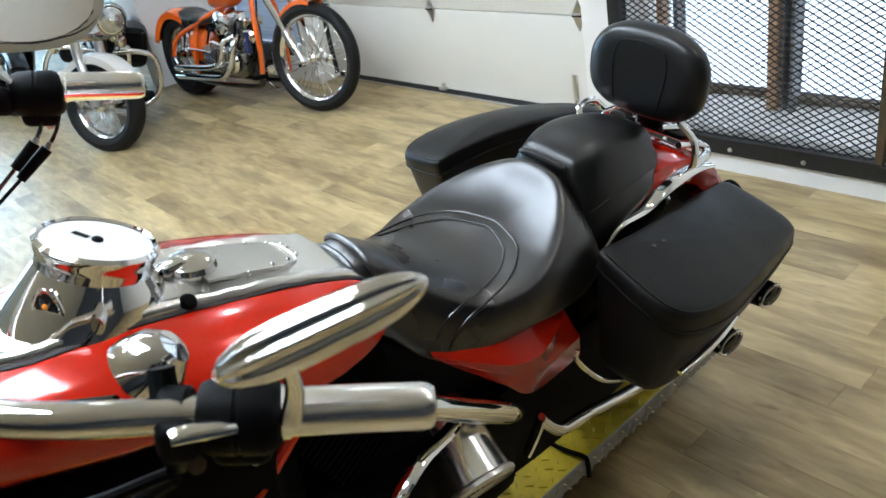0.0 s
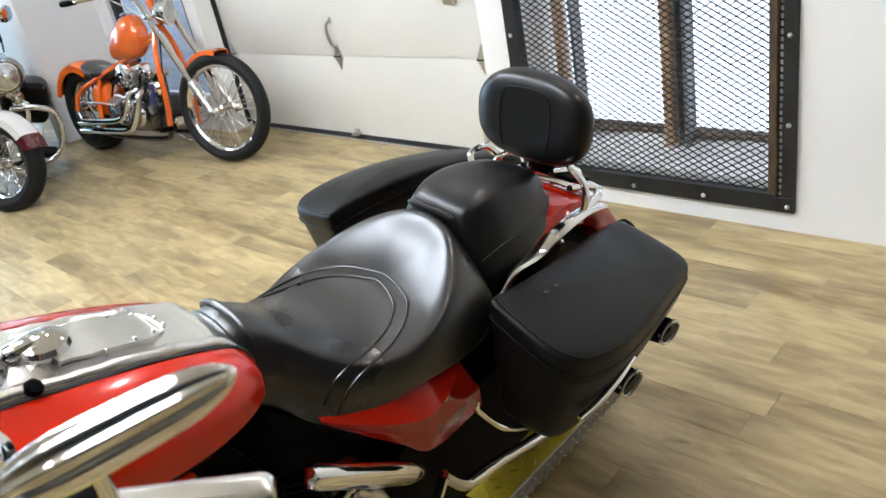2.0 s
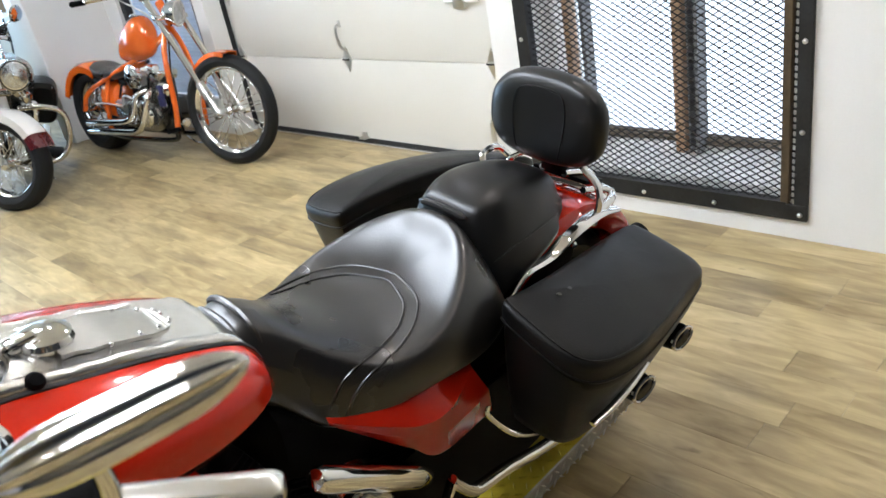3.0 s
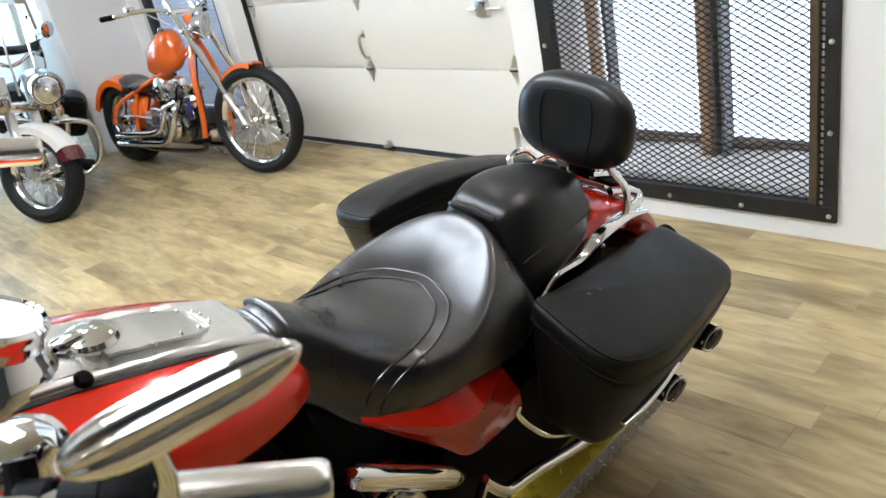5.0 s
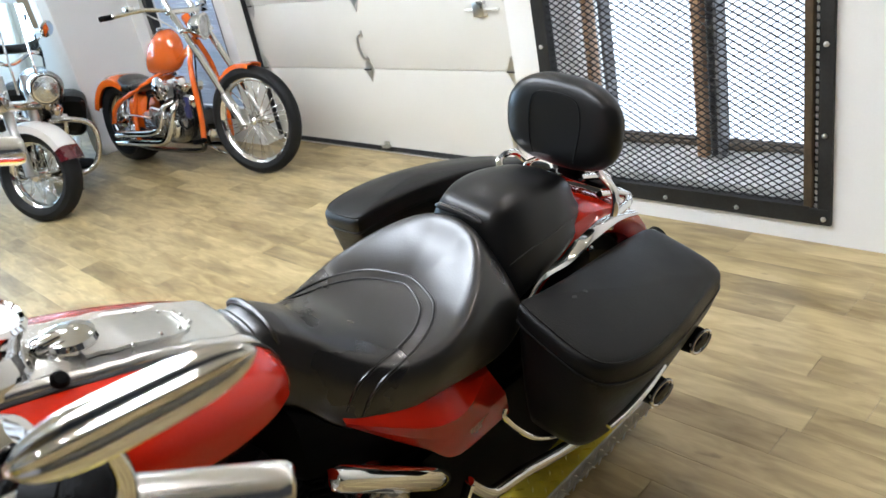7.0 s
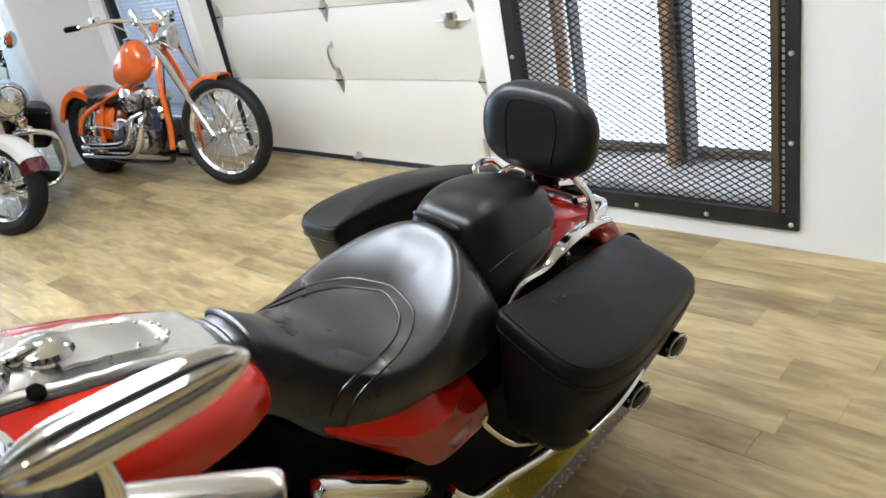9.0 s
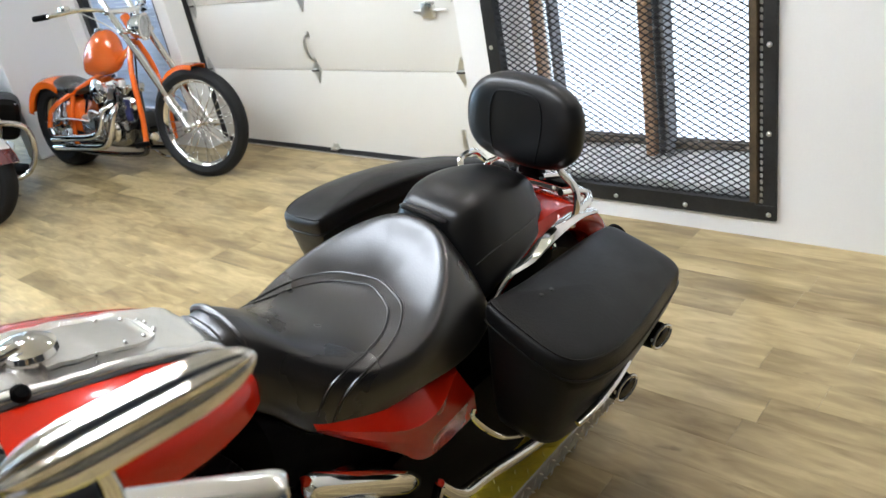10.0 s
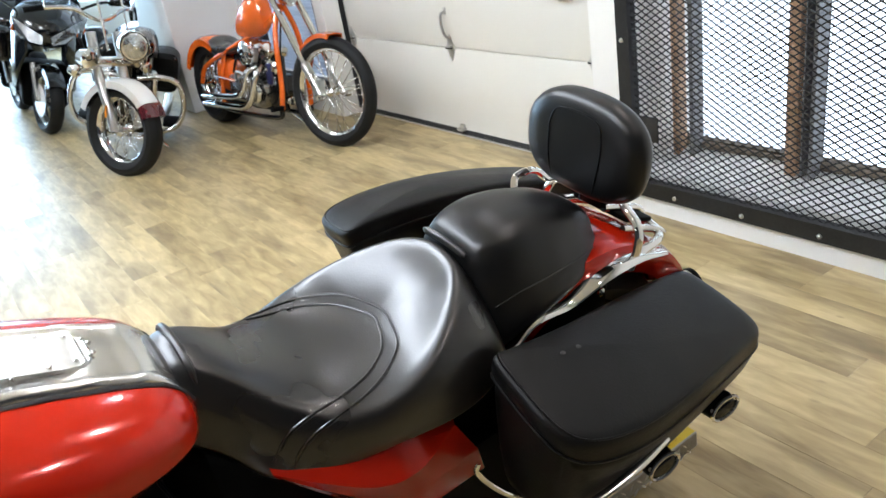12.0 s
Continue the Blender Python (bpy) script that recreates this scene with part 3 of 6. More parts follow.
# ---------- red touring cruiser ----------
bike = thing("red_motorcycle", Matrix.Translation((-0.585, 1.2, 0.18)) @ Matrix.Rotation(radians(10), 4, "Y"),
             "red touring motorcycle with black leather seat and saddlebags on the lift", "motorcycle")

# pillion: y, top, top half-width, shoulder, skirt half-width, skirt bottom
PILLION = [(-0.014, 0.750, 0.062, 0.740, 0.128, 0.600), (-0.004, 0.772, 0.068, 0.758, 0.134, 0.600), (0.014, 0.786, 0.075, 0.768, 0.138, 0.605), (0.055, 0.796, 0.084, 0.775, 0.138, 0.615),
           (0.10, 0.797, 0.088, 0.769, 0.136, 0.622), (0.16, 0.789, 0.086, 0.755, 0.128, 0.630), (0.22, 0.772, 0.078, 0.733, 0.112, 0.636),
           (0.27, 0.747, 0.064, 0.705, 0.088, 0.642), (0.305, 0.716, 0.046, 0.678, 0.062, 0.650), (0.325, 0.684, 0.028, 0.665, 0.036, 0.658)]
# rim x y z, skirt x y z, from the back round one side to the nose
RIM = [(0, -0.030, 0.778, 0, 0.020, 0.60), (0.045, -0.036, 0.775, 0.10, 0.015, 0.595), (0.085, -0.058, 0.764, 0.142, 0.0, 0.598), (0.125, -0.098, 0.744, 0.174, -0.035, 0.600),
       (0.158, -0.150, 0.719, 0.194, -0.10, 0.590), (0.178, -0.205, 0.697, 0.198, -0.17, 0.588), (0.180, -0.27, 0.679, 0.194, -0.25, 0.597), (0.160, -0.335, 0.677, 0.180, -0.32, 0.594),
       (0.120, -0.40, 0.712, 0.156, -0.40, 0.592), (0.082, -0.455, 0.764, 0.126, -0.455, 0.608), (0.060, -0.50, 0.797, 0.092, -0.50, 0.665), (0.044, -0.533, 0.797, 0.070, -0.537, 0.69), (0, -0.552, 0.785, 0, -0.558, 0.70)]
CROWN = [(-0.552, 0.785), (-0.535, 0.806), (-0.50, 0.818), (-0.455, 0.790), (-0.40, 0.740), (-0.32, 0.697), (-0.22, 0.681), (-0.15, 0.690), (-0.09, 0.720), (-0.05, 0.757), (-0.03, 0.778), (0.02, 0.80)]
CROWN_Y, CROWN_Z = zip(*spline([tuple(map(float, r)) for r in CROWN], 6))


def seat_surface(row, k):
    """One point of the rider seat: k runs 0..1 over the top out to the rim, 1..2 down the side."""
    x, y, z, sx, sy, sz = row
    ys = min(max(y, -0.53), -0.19)
    fall = z - float(np.interp(y, CROWN_Y, CROWN_Z))
    if k <= 1:
        py = ys + k * (y - ys)
        return k * x, py, float(np.interp(py, CROWN_Y, CROWN_Z)) + fall * k**2.2 - 0.004 * k**14
    w = k - 1
    ln = math.hypot(x, y - ys) or 1.0
    bulge = 0.010 * math.sin(math.pi * w) ** 0.8 if ln > 0.02 else 0.0
    return x + (sx - x) * w + bulge * x / ln, y + (sy - y) * w + bulge * (y - ys) / ln, z + (sz - z) * w - 0.004 * (1 - w)


RIMS = spline([(-RIM[1][0], *RIM[1][1:3], -RIM[1][3], *RIM[1][4:]), *RIM, (-RIM[-2][0], *RIM[-2][1:3], -RIM[-2][3], *RIM[-2][4:])], 5)[5:-5]


def pillion_ring(row):
    y, c, wt, s, ws, b = row
    h = [(0, c), (0.35 * wt, c - 0.001), (0.65 * wt, c - 0.003), (0.86 * wt, 0.7 * c + 0.3 * s), (0.96 * wt, 0.3 * c + 0.7 * s), (wt + 0.003, s - 0.006)]
    for k in (0.12, 0.3, 0.5, 0.7, 0.86):
        h.append((wt + (ws - wt) * k + 0.004 + 0.006 * math.sin(math.pi * k), s + (b - s) * k))
    h += [(ws + 0.002, b + 0.012), (ws - 0.004, b), (ws - 0.022, b - 0.005)]
    return [(x, y, z) for x, z in h] + [(-x, y, z) for x, z in reversed(h[1:])]


def seat_grid():
    """The padded top and sides of one half of the seat, relaxed so that no ridge stays hard."""
    g = np.array([[seat_surface(r, k) for k in np.concatenate((np.linspace(0, 1, 34), np.linspace(1.03, 2, 30)))] for r in spline(RIMS, 2)])
    flip = np.array((-1.0, 1, 1))
    for again in range(10):
        wide = np.concatenate((g[1:2] * flip, g, g[-2:-1] * flip))
        g = (wide[:-2] + 2 * wide[1:-1] + wide[2:]) / 4
        ridge = (g[:, 0, 2] + g[:, 1, 2]) / 2
        g[:, 1:-1] = (g[:, :-2] + 2 * g[:, 1:-1] + g[:, 2:]) / 4
        g[:, 0, 2] = ridge
    for pole in (-0.19, -0.53):
        at = np.abs(g[:, 0, 1] - pole) < 0.004
        g[at, 0] = g[at, 0].mean(axis=0)
    return g


SKIN = seat_grid()
half = [[*map(tuple, m), (m[-1][0] * 0.96, m[-1][1], m[-1][2] - 0.008), (m[-1][0] * 0.85, m[-1][1], m[-1][2] - 0.006)] for m in SKIN]
around = half + [[(-x, y, z) for x, y, z in m] for m in reversed(half[1:-1])]
cover = bmesh.new()
seat_verts, seat_faces = loft([[m[i] for m in around] for i in range(len(around[0]))], caps=False)
points = [cover.verts.new(v) for v in seat_verts]
for f in seat_faces:
    cover.faces.new([points[i] for i in f])
bmesh.ops.remove_doubles(cover, verts=list(cover.verts), dist=0.0002)
bmesh.ops.recalc_face_normals(cover, faces=list(cover.faces))
rider = part("seat", cover, SEATSKIN, bike, "black leather rider seat with stitched panel", sharp=0)
hump = np.array([pillion_ring(r) for r in spline(PILLION, 5)])
for again in range(1):
    hump[1:-1] = (hump[:-2] + 2 * hump[1:-1] + hump[2:]) / 4
    hump = (np.roll(hump, 1, axis=1) + 2 * hump + np.roll(hump, -1, axis=1)) / 4
pillion = part("pillion_seat", loft([[tuple(p) for p in ring] for ring in hump]), SHADED_PADSKIN, bike, "black leather pillion seat", sharp=60)
OUTER_SEAM = [(0, -0.157, 0.689), (0.037, -0.165, 0.688), (0.080, -0.182, 0.688), (0.107, -0.206, 0.686), (0.131, -0.241, 0.684), (0.147, -0.288, 0.680), (0.153, -0.336, 0.677), (0.152, -0.376, 0.667), (0.149, -0.405, 0.645), (0.150, -0.422, 0.615)]
INNER_SEAM = [(0, -0.175, 0.686), (0.035, -0.187, 0.684), (0.068, -0.204, 0.683), (0.092, -0.228, 0.683), (0.113, -0.262, 0.685), (0.126, -0.305, 0.686), (0.134, -0.345, 0.688), (0.137, -0.388, 0.686), (0.136, -0.418, 0.670), (0.131, -0.440, 0.635)]
ACROSS = np.cross(np.gradient(SKIN, axis=1), np.gradient(SKIN, axis=0))
ACROSS /= np.maximum(np.linalg.norm(ACROSS, axis=2, keepdims=True), 1e-9)
ACROSS *= -1.0 if ACROSS[:, :30, 2].mean() < 0 else 1.0
SKIN, ACROSS = SKIN.reshape(-1, 3), ACROSS.reshape(-1, 3)


def on_seat(p):
    """The nearest point of the rider seat and the normal there."""
    flip = np.array((-1.0 if p[0] < 0 else 1.0, 1, 1))
    d = np.linalg.norm(SKIN - np.array(p) * flip, axis=1)
    near = np.argpartition(d, 6)[:6]
    w = (1 / (d[near] + 0.0004))[:, None]
    return Vector((SKIN[near] * w).sum(0) / w.sum() * flip), Vector((ACROSS[near] * w).sum(0) * flip).normalized()


stitch = rawmesh("stitch", *rbox(-0.0020, 0.0020, -0.0005, 0.0005, -0.0004, 0.0006, 0.0003, 1), THREAD)
for rows in (OUTER_SEAM, INNER_SEAM):
    line = [on_seat(p) for p in spline([(-x, y, z) for x, y, z in reversed(rows[1:])] + rows, 8)]
    for again in range(4):
        line[1:-1] = [((a + 2 * b + c) / 4, (na + 2 * nb + nc).normalized()) for (a, na), (b, nb), (c, nc) in zip(line, line[1:], line[2:])]
    part("seam", tube([p + n * 0.0006 for p, n in line], 0.0021, n=8, steps=1), SEATSKIN, rider)
    for (a, na), (b, nb) in zip(line[4:-4], line[5:-3]):
        way = (b - a).normalized()
        side = na.cross(way).normalized()
        m = Matrix((way, side, way.cross(side))).transposed().to_4x4()
        m.translation = a + side * 0.004 + na * 0.0004
        ob = new("stitch", stitch)
        ob.parent, ob.matrix_basis = rider, m
part("nose_cap", loft([[seat_surface(r, k) for k in (0.3, 0.6, 0.85, 1.0, 1.15, 1.4)] for r in RIMS[47:]], caps=False, closed=False), SEATSKIN, rider, m=Matrix.Translation((0, -0.5, 0.77)) @ Matrix.Diagonal((1.04, 1.03, 1.03, 1)) @ Matrix.Translation((0, 0.5, -0.77)))
for k in range(2):
    r = RIMS[50 + 4 * k]
    arc = [seat_surface(r, f) for f in (0.25, 0.5, 0.75, 0.9, 0.98, 1.04, 1.12)]
    path = [(-x * 1.03, y, z + 0.002) for x, y, z in reversed(arc)] + [(x * 1.03, y, z + 0.002) for x, y, z in arc]
    part("nose_roll", tube(path, [0.002, 0.004] + [0.006] * (len(path) - 4) + [0.004, 0.002], n=8, steps=3), SEATSKIN, rider)
roll = [(l, -0.019 - 0.10 * l * l, 0.772 - 0.9 * l * l) for l in np.linspace(-0.060, 0.060, 13)]
part("welt", tube(roll, [0.003] + [0.007] * 11 + [0.003], n=8, steps=2), SEATSKIN, rider, "raised leather welt between the seats")
side_line = [pillion_ring(r)[8] for r in spline(PILLION, 3)[4:24]]
for sg in (1, -1):
    part("side_seam", tube([(sg * (x + 0.0006), y, z) for x, y, z in side_line], 0.0012, n=5, steps=1), THREAD, pillion)

# fuel tank with chrome console
TANK = [(-0.512, 0.752, 0.085, 0.02), (-0.525, 0.752, 0.125, 0.045), (-0.55, 0.753, 0.152, 0.066), (-0.60, 0.757, 0.176, 0.086), (-0.68, 0.770, 0.196, 0.104), (-0.78, 0.797, 0.206, 0.109),
        (-0.88, 0.828, 0.190, 0.106), (-0.98, 0.848, 0.168, 0.098), (-1.08, 0.860, 0.134, 0.079), (-1.17, 0.85, 0.080, 0.06), (-1.20, 0.85, 0.03, 0.02)]
part("fuel_tank", loft([[(x * (1 - 0.52 * max(0.0, (cz - z) / hz) ** 1.3), yy, z) for x, yy, z in sellipse(y, 0, cz, hw, hz, 2.75, 48)] for y, cz, hw, hz in spline(TANK, 4)]), RED, bike, "glossy red fuel tank")


def tank_top(l, y):
    row = min(spline(TANK, 8), key=lambda r: abs(r[0] - y))
    return row[1] + row[3] * max(0.0, 1 - (abs(l) / row[2]) ** 2.75) ** (1 / 2.75)


CON = [(-0.512, 0.074), (-0.54, 0.075), (-0.58, 0.076), (-0.64, 0.077), (-0.72, 0.079), (-0.80, 0.080), (-0.90, 0.080), (-0.99, 0.070), (-1.04, 0.044)]
rings = []
for y, w in spline(CON, 4):
    z, zs = tank_top(0, y), tank_top(min(w, 0.072), y)
    rise = 0.012 if y < -0.55 else 0.012 - 0.2 * (y + 0.55)
    h = [(w + 0.002, zs - 0.010), (w + 0.001, zs + 0.002), (w - 0.002, zs + rise - 0.002), (w - 0.007, zs + rise), (w - 0.013, zs + rise - 0.002), (w * 0.74, (zs + z) / 2 + 0.007), (w * 0.4, z + 0.008)]
    rings.append([(-x, y, q) for x, q in h] + [(0, y, z + 0.009)] + [(x, y, q) for x, q in reversed(h)])
console = part("console", loft(rings, caps=False, closed=False), POLISHED, bike, "chrome tank console", sharp=60)
for side in (-1, 1):
    part("console_gasket", tube([(side * (w + 0.004), y, tank_top(min(w + 0.004, 0.078), y) - 0.001) for y, w in spline(CON, 3)], 0.0042, n=6, steps=1), SEAL, console, "black rubber gasket")
PAN = [(-0.605, 0.022), (-0.615, 0.034), (-0.64, 0.043), (-0.70, 0.046), (-0.755, 0.046)]
part("insert_panel", loft([[(-w, y, tank_top(0, y) + 0.007), (-w, y, tank_top(0, y) + 0.013), (w, y, tank_top(0, y) + 0.013), (w, y, tank_top(0, y) + 0.007)] for y, w in spline(PAN, 3)]), SATIN, console, "brushed metal insert", sharp=30)
for side in (-1, 1):
    for k in range(5):
        y, w = -0.60 - 0.006 * k * k, 0.012 + 0.009 * k
        part("insert_stud", lathe([(0.0035, 0), (0.0035, 0.002), (0.002, 0.004), (0, 0.0045)], 8, Matrix.Translation((side * w, y, tank_top(0, y) + 0.012))), CHROME, console)
part("fuel_cap", lathe([(0.034, 0), (0.036, 0.006), (0.033, 0.014), (0.022, 0.019), (0, 0.021)], 24, aim((0.0, -0.755, tank_top(0, -0.755) + 0.010), (0, 0.12, 1))), CHROME, console, "chrome filler cap")
part("cap_lever", rbox(-0.012, 0.012, -0.80, -0.762, tank_top(0, -0.78) + 0.012, tank_top(0, -0.78) + 0.028, 0.005, 2), CHROME, console)

# speedometer on the tank
GAUGE = aim((0.0, -0.862, 1.002), (0, 0.42, 0.91))
gauge = part("gauge_bezel", lathe_open([(0.0700, -0.030), (0.0710, -0.012), (0.0715, -0.006), (0.074, 0.0), (0.075, 0.008), (0.070, 0.013), (0.066, 0.010)], 48, GAUGE), CHROME, bike, "chrome speedometer bezel")
part("dial", lathe([(0.066, 0.006), (0.066, 0.009)], 40, aim((0.0, -0.862, 1.002), (0, 0.42, 0.91))), DIAL, gauge, "pale silver dial")
part("dial_hub", lathe([(0.007, 0.009), (0.007, 0.012), (0.004, 0.014)], 14, aim((0.0, -0.862, 1.002), (0, 0.42, 0.91))), PLASTIC, gauge)
part("dial_window", rbox(0.012, 0.034, -0.004, 0.004, 0.0095, 0.0105, 0.0004, 1), PLASTIC, gauge, m=aim((0.0, -0.862, 1.002), (0, 0.42, 0.91), 0.6))
rim_ring = [GAUGE @ Vector((0.0700 * math.cos(a), 0.0700 * math.sin(a), -0.022)) for a in (2 * math.pi * k / 48 for k in range(48))]
foot_ring = [Vector((0.096 * math.cos(a), -0.925 + 0.122 * math.sin(a), 0.905)) for a in (2 * math.pi * k / 48 for k in range(48))]
turn = max(range(48), key=lambda k: sum((rim_ring[i] - foot_ring[(i + k) % 48]).xy.dot((rim_ring[i] - foot_ring[(i + k) % 48]).xy) * -1 for i in range(48)))
rings = []
for k in range(13):
    f = k / 12
    swell = 1 + 0.05 * math.sin(math.pi * f)
    ring = [rim_ring[i].lerp(foot_ring[(i + turn) % 48], f) for i in range(48)]
    mid = sum(ring, Vector()) / 48
    rings.append([tuple(mid + (p - mid) * swell) for p in ring])
part("gauge_housing", loft(rings, caps=False), CHROME, gauge, "tapered chrome speedometer housing")
warn = part("light_panel", lathe([(0.022, 0.0), (0.022, 0.006), (0.019, 0.009), (0.0, 0.010)], 28, aim((0.046, -0.948, 0.958), (0.62, -0.70, 0.30)) @ Matrix.Diagonal((0.85, 1.9, 1, 1))), BLACK, gauge, "dark oval warning-lamp panel")
part("panel_rim", tube([tuple(aim((0.046, -0.948, 0.958), (0.62, -0.70, 0.30)) @ Vector((0.020 * math.cos(a), 0.044 * math.sin(a), 0.006))) for a in (2 * math.pi * k / 28 for k in range(29))], 0.003, n=8, steps=1), CHROME, gauge)
for k in range(4):
    part("warning_lamp", lathe([(0.004, 0.010), (0.003, 0.012), (0, 0.0125)], 10, aim((0.046, -0.948, 0.958), (0.62, -0.70, 0.30)) @ Matrix.Translation((0, -0.026 + 0.017 * k, 0))), AMBER if k % 2 else SATIN, warn)
part("ignition_knob", lathe([(0.011, 0), (0.012, 0.006), (0.008, 0.012), (0, 0.013)], 18, aim((0.075, -0.80, 0.915), (0.6, 0.2, 0.7))), PLASTIC, gauge)

# handlebar, grips, controls, mirrors
bars = part("handlebar", tube([(0.47, -0.83, 1.043), (0.41, -0.92, 1.062), (0.36, -1.02, 1.095), (0.27, -1.10, 1.105), (0.15, -1.14, 1.05), (0.05, -1.13, 1.0), (-0.05, -1.11, 1.01), (-0.17, -1.05, 1.09), (-0.27, -0.94, 1.13), (-0.315, -0.84, 1.11), (-0.295, -0.75, 1.093)], 0.0155, n=12), CHROME, bike, "chrome handlebar")
for name, a, b in (("grip", (0.448, -0.858, 1.045), (0.522, -0.757, 1.030)), ("grip", (-0.297, -0.757, 1.095), (-0.258, -0.655, 1.075))):
    A, B = Vector(a), Vector(b)
    ln = (B - A).length
    g = part(name, lathe([(0.0235, -0.008), (0.0235, 0.0), (0.0215, 0.002), (0.0212, ln - 0.013), (0.0203, ln - 0.007), (0.018, ln - 0.0025), (0.014, ln - 0.0005), (0.008, ln)], 24, aim(A, B - A)), POLISHED, bars, "polished metal grip")


def switch_cluster(c, way):
    """Split switch housing with clamp, buttons, screws and lever perch."""
    m = aim(c, way)
    sw = part("switch_housing", lathe([(0.020, -0.036), (0.029, -0.032), (0.033, -0.022), (0.034, -0.003), (0.0325, -0.0015), (0.0325, 0.0015), (0.034, 0.003), (0.034, 0.022), (0.029, 0.032), (0.022, 0.036)], 28), PLASTIC, bars, "black switch housing", m=m)
    part("switch_pod", rbox(-0.022, 0.022, -0.046, -0.014, -0.026, 0.026, 0.012, 4), PLASTIC, sw)
    part("perch", rbox(-0.040, -0.016, -0.020, 0.022, -0.064, -0.030, 0.012, 4), PLASTIC, sw, "black lever perch")
    part("perch_clamp", lathe([(0.024, -0.066), (0.027, -0.062), (0.027, -0.044), (0.024, -0.040)], 20), PLASTIC, sw)
    for bx, by, bz in ((-0.006, -0.047, 0.010), (0.010, -0.047, -0.010)):
        part("button", lathe([(0.007, 0), (0.0065, 0.004), (0.004, 0.006), (0, 0.0065)], 14, aim((bx, by, bz), (0, -1, 0))), SATIN, sw)
    for bz in (-0.018, 0.018):
        part("screw", lathe([(0.0045, 0), (0.004, 0.002), (0, 0.0025)], 10, aim((0.030, 0.008, bz), (1, 0.25, 0))), CHROME, sw)
    for bz in (-0.058, -0.048):
        part("clamp_bolt", lathe([(0.004, 0), (0.004, 0.004), (0, 0.005)], 10, aim((0.022, -0.014, bz), (0.8, -0.6, 0))), CHROME, sw)
    return sw


switch_cluster((0.425, -0.893, 1.05), (0.10, 0.13, -0.02))
switch_cluster((-0.305, -0.795, 1.095), (0.04, 0.10, -0.02))
part("clutch_lever", tube([(0.429, -0.954, 1.075), (0.433, -0.939, 1.072), (0.45, -0.878, 1.052), (0.448, -0.813, 1.004), (0.487, -0.752, 0.994)], [0.008, 0.0095, 0.0085, 0.0075, 0.009], n=12, flat=0.7), CHROME, bars, "polished clutch lever")
part("lever_pivot", lathe([(0.011, -0.022), (0.013, -0.018), (0.013, 0.018), (0.011, 0.022)], 18, aim((0.402, -0.948, 1.03), (0.35, -0.1, 0.9))), PLASTIC, bars)
part("pivot_bolt", lathe([(0.008, 0), (0.008, 0.003), (0, 0.005)], 14, aim((0.420, -0.940, 1.022), (0.75, -0.1, 0.5))), RUST, bars)
part("lever_bracket", tube([(0.36, -0.925, 1.085), (0.375, -0.935, 1.06), (0.395, -0.945, 1.04)], [0.012, 0.013, 0.011], n=10), PLASTIC, bars)


def mirror_body(tip, base, face, parent, half=0.021):
    """A teardrop mirror on a bent stem: shell, glass."""
    A, B = Vector(base), Vector(tip)
    along = (B - A).normalized()
    ln = (B - A).length
    n = Vector(face)
    n = (n - along * n.dot(along)).normalized()
    side = along.cross(n)
    m = Matrix((along, side, n)).transposed().to_4x4()
    m.translation = (A + B) / 2
    rings = []
    for k in range(25):
        u = -math.cos(math.pi * k / 24)
        e = max(0.0, 1 - abs(u) ** (3.8 if u > 0 else 3.0)) ** 0.62 * (1 - 0.12 * u) + 0.004
        rings.append([(u * ln / 2, half * e * math.cos(v) * (1 + 0.09 * math.cos(10 * v)), (0.024 if math.sin(v) < 0 else 0.006) * e * math.sin(v) * (1 + 0.09 * math.cos(10 * v))) for v in (2 * math.pi * i / 72 for i in range(72))])
    shell = part("mirror_shell", loft(rings), CHROME, parent, "chrome ribbed teardrop mirror", m=m, sharp=75)
    face_ring = [(0.9 * ln / 2 * math.cos(v), 0.92 * half * math.sin(v) * (1 + 0.10 * math.cos(v)), 0.0064) for v in (2 * math.pi * i / 28 for i in range(28))]
    part("mirror_glass", (face_ring + [(x, y, 0.003) for x, y, z in face_ring], [tuple(range(28))] + [((i + 1) % 28, i, i + 28, (i + 1) % 28 + 28) for i in range(28)]), MIRROR, shell, smooth=False)
    return shell


mirror_body((0.552, -0.777, 1.200), (0.488, -0.925, 1.162), (-0.6, 0.1, -0.8), bars, 0.019)
part("mirror_stem", tube([(0.468, -0.869, 1.058), (0.471, -0.86, 1.09), (0.473, -0.863, 1.125), (0.481, -0.874, 1.155)], [0.010, 0.008, 0.007, 0.008], n=12), CHROME, bars)
mirror_body((-0.135, -0.715, 1.245), (-0.235, -0.90, 1.275), (0.72, 0.1, 0.5), bars, 0.062)
part("mirror_stem", tube([(-0.305, -0.815, 1.105), (-0.30, -0.84, 1.16), (-0.26, -0.83, 1.21), (-0.20, -0.80, 1.24)], 0.007, n=8), CHROME, bars)
part("turn_signal", lathe([(0.0, -0.05), (0.02, -0.046), (0.034, -0.03), (0.040, -0.008), (0.041, 0.004), (0.036, 0.008)], 24, aim((0.235, -0.915, 0.985), (-0.35, -0.75, -0.5))), CHROME, bike, "round chrome turn signal")
part("signal_bracket", tube([(0.235, -0.95, 0.965), (0.16, -1.02, 0.95), (0.08, -1.08, 0.95)], 0.009, n=8), BLACK, bike)
part("cable", tube([(0.40, -0.955, 1.0), (0.33, -1.03, 0.93), (0.24, -1.10, 0.90), (0.12, -1.16, 0.86)], 0.007, n=8), PLASTIC, bike)
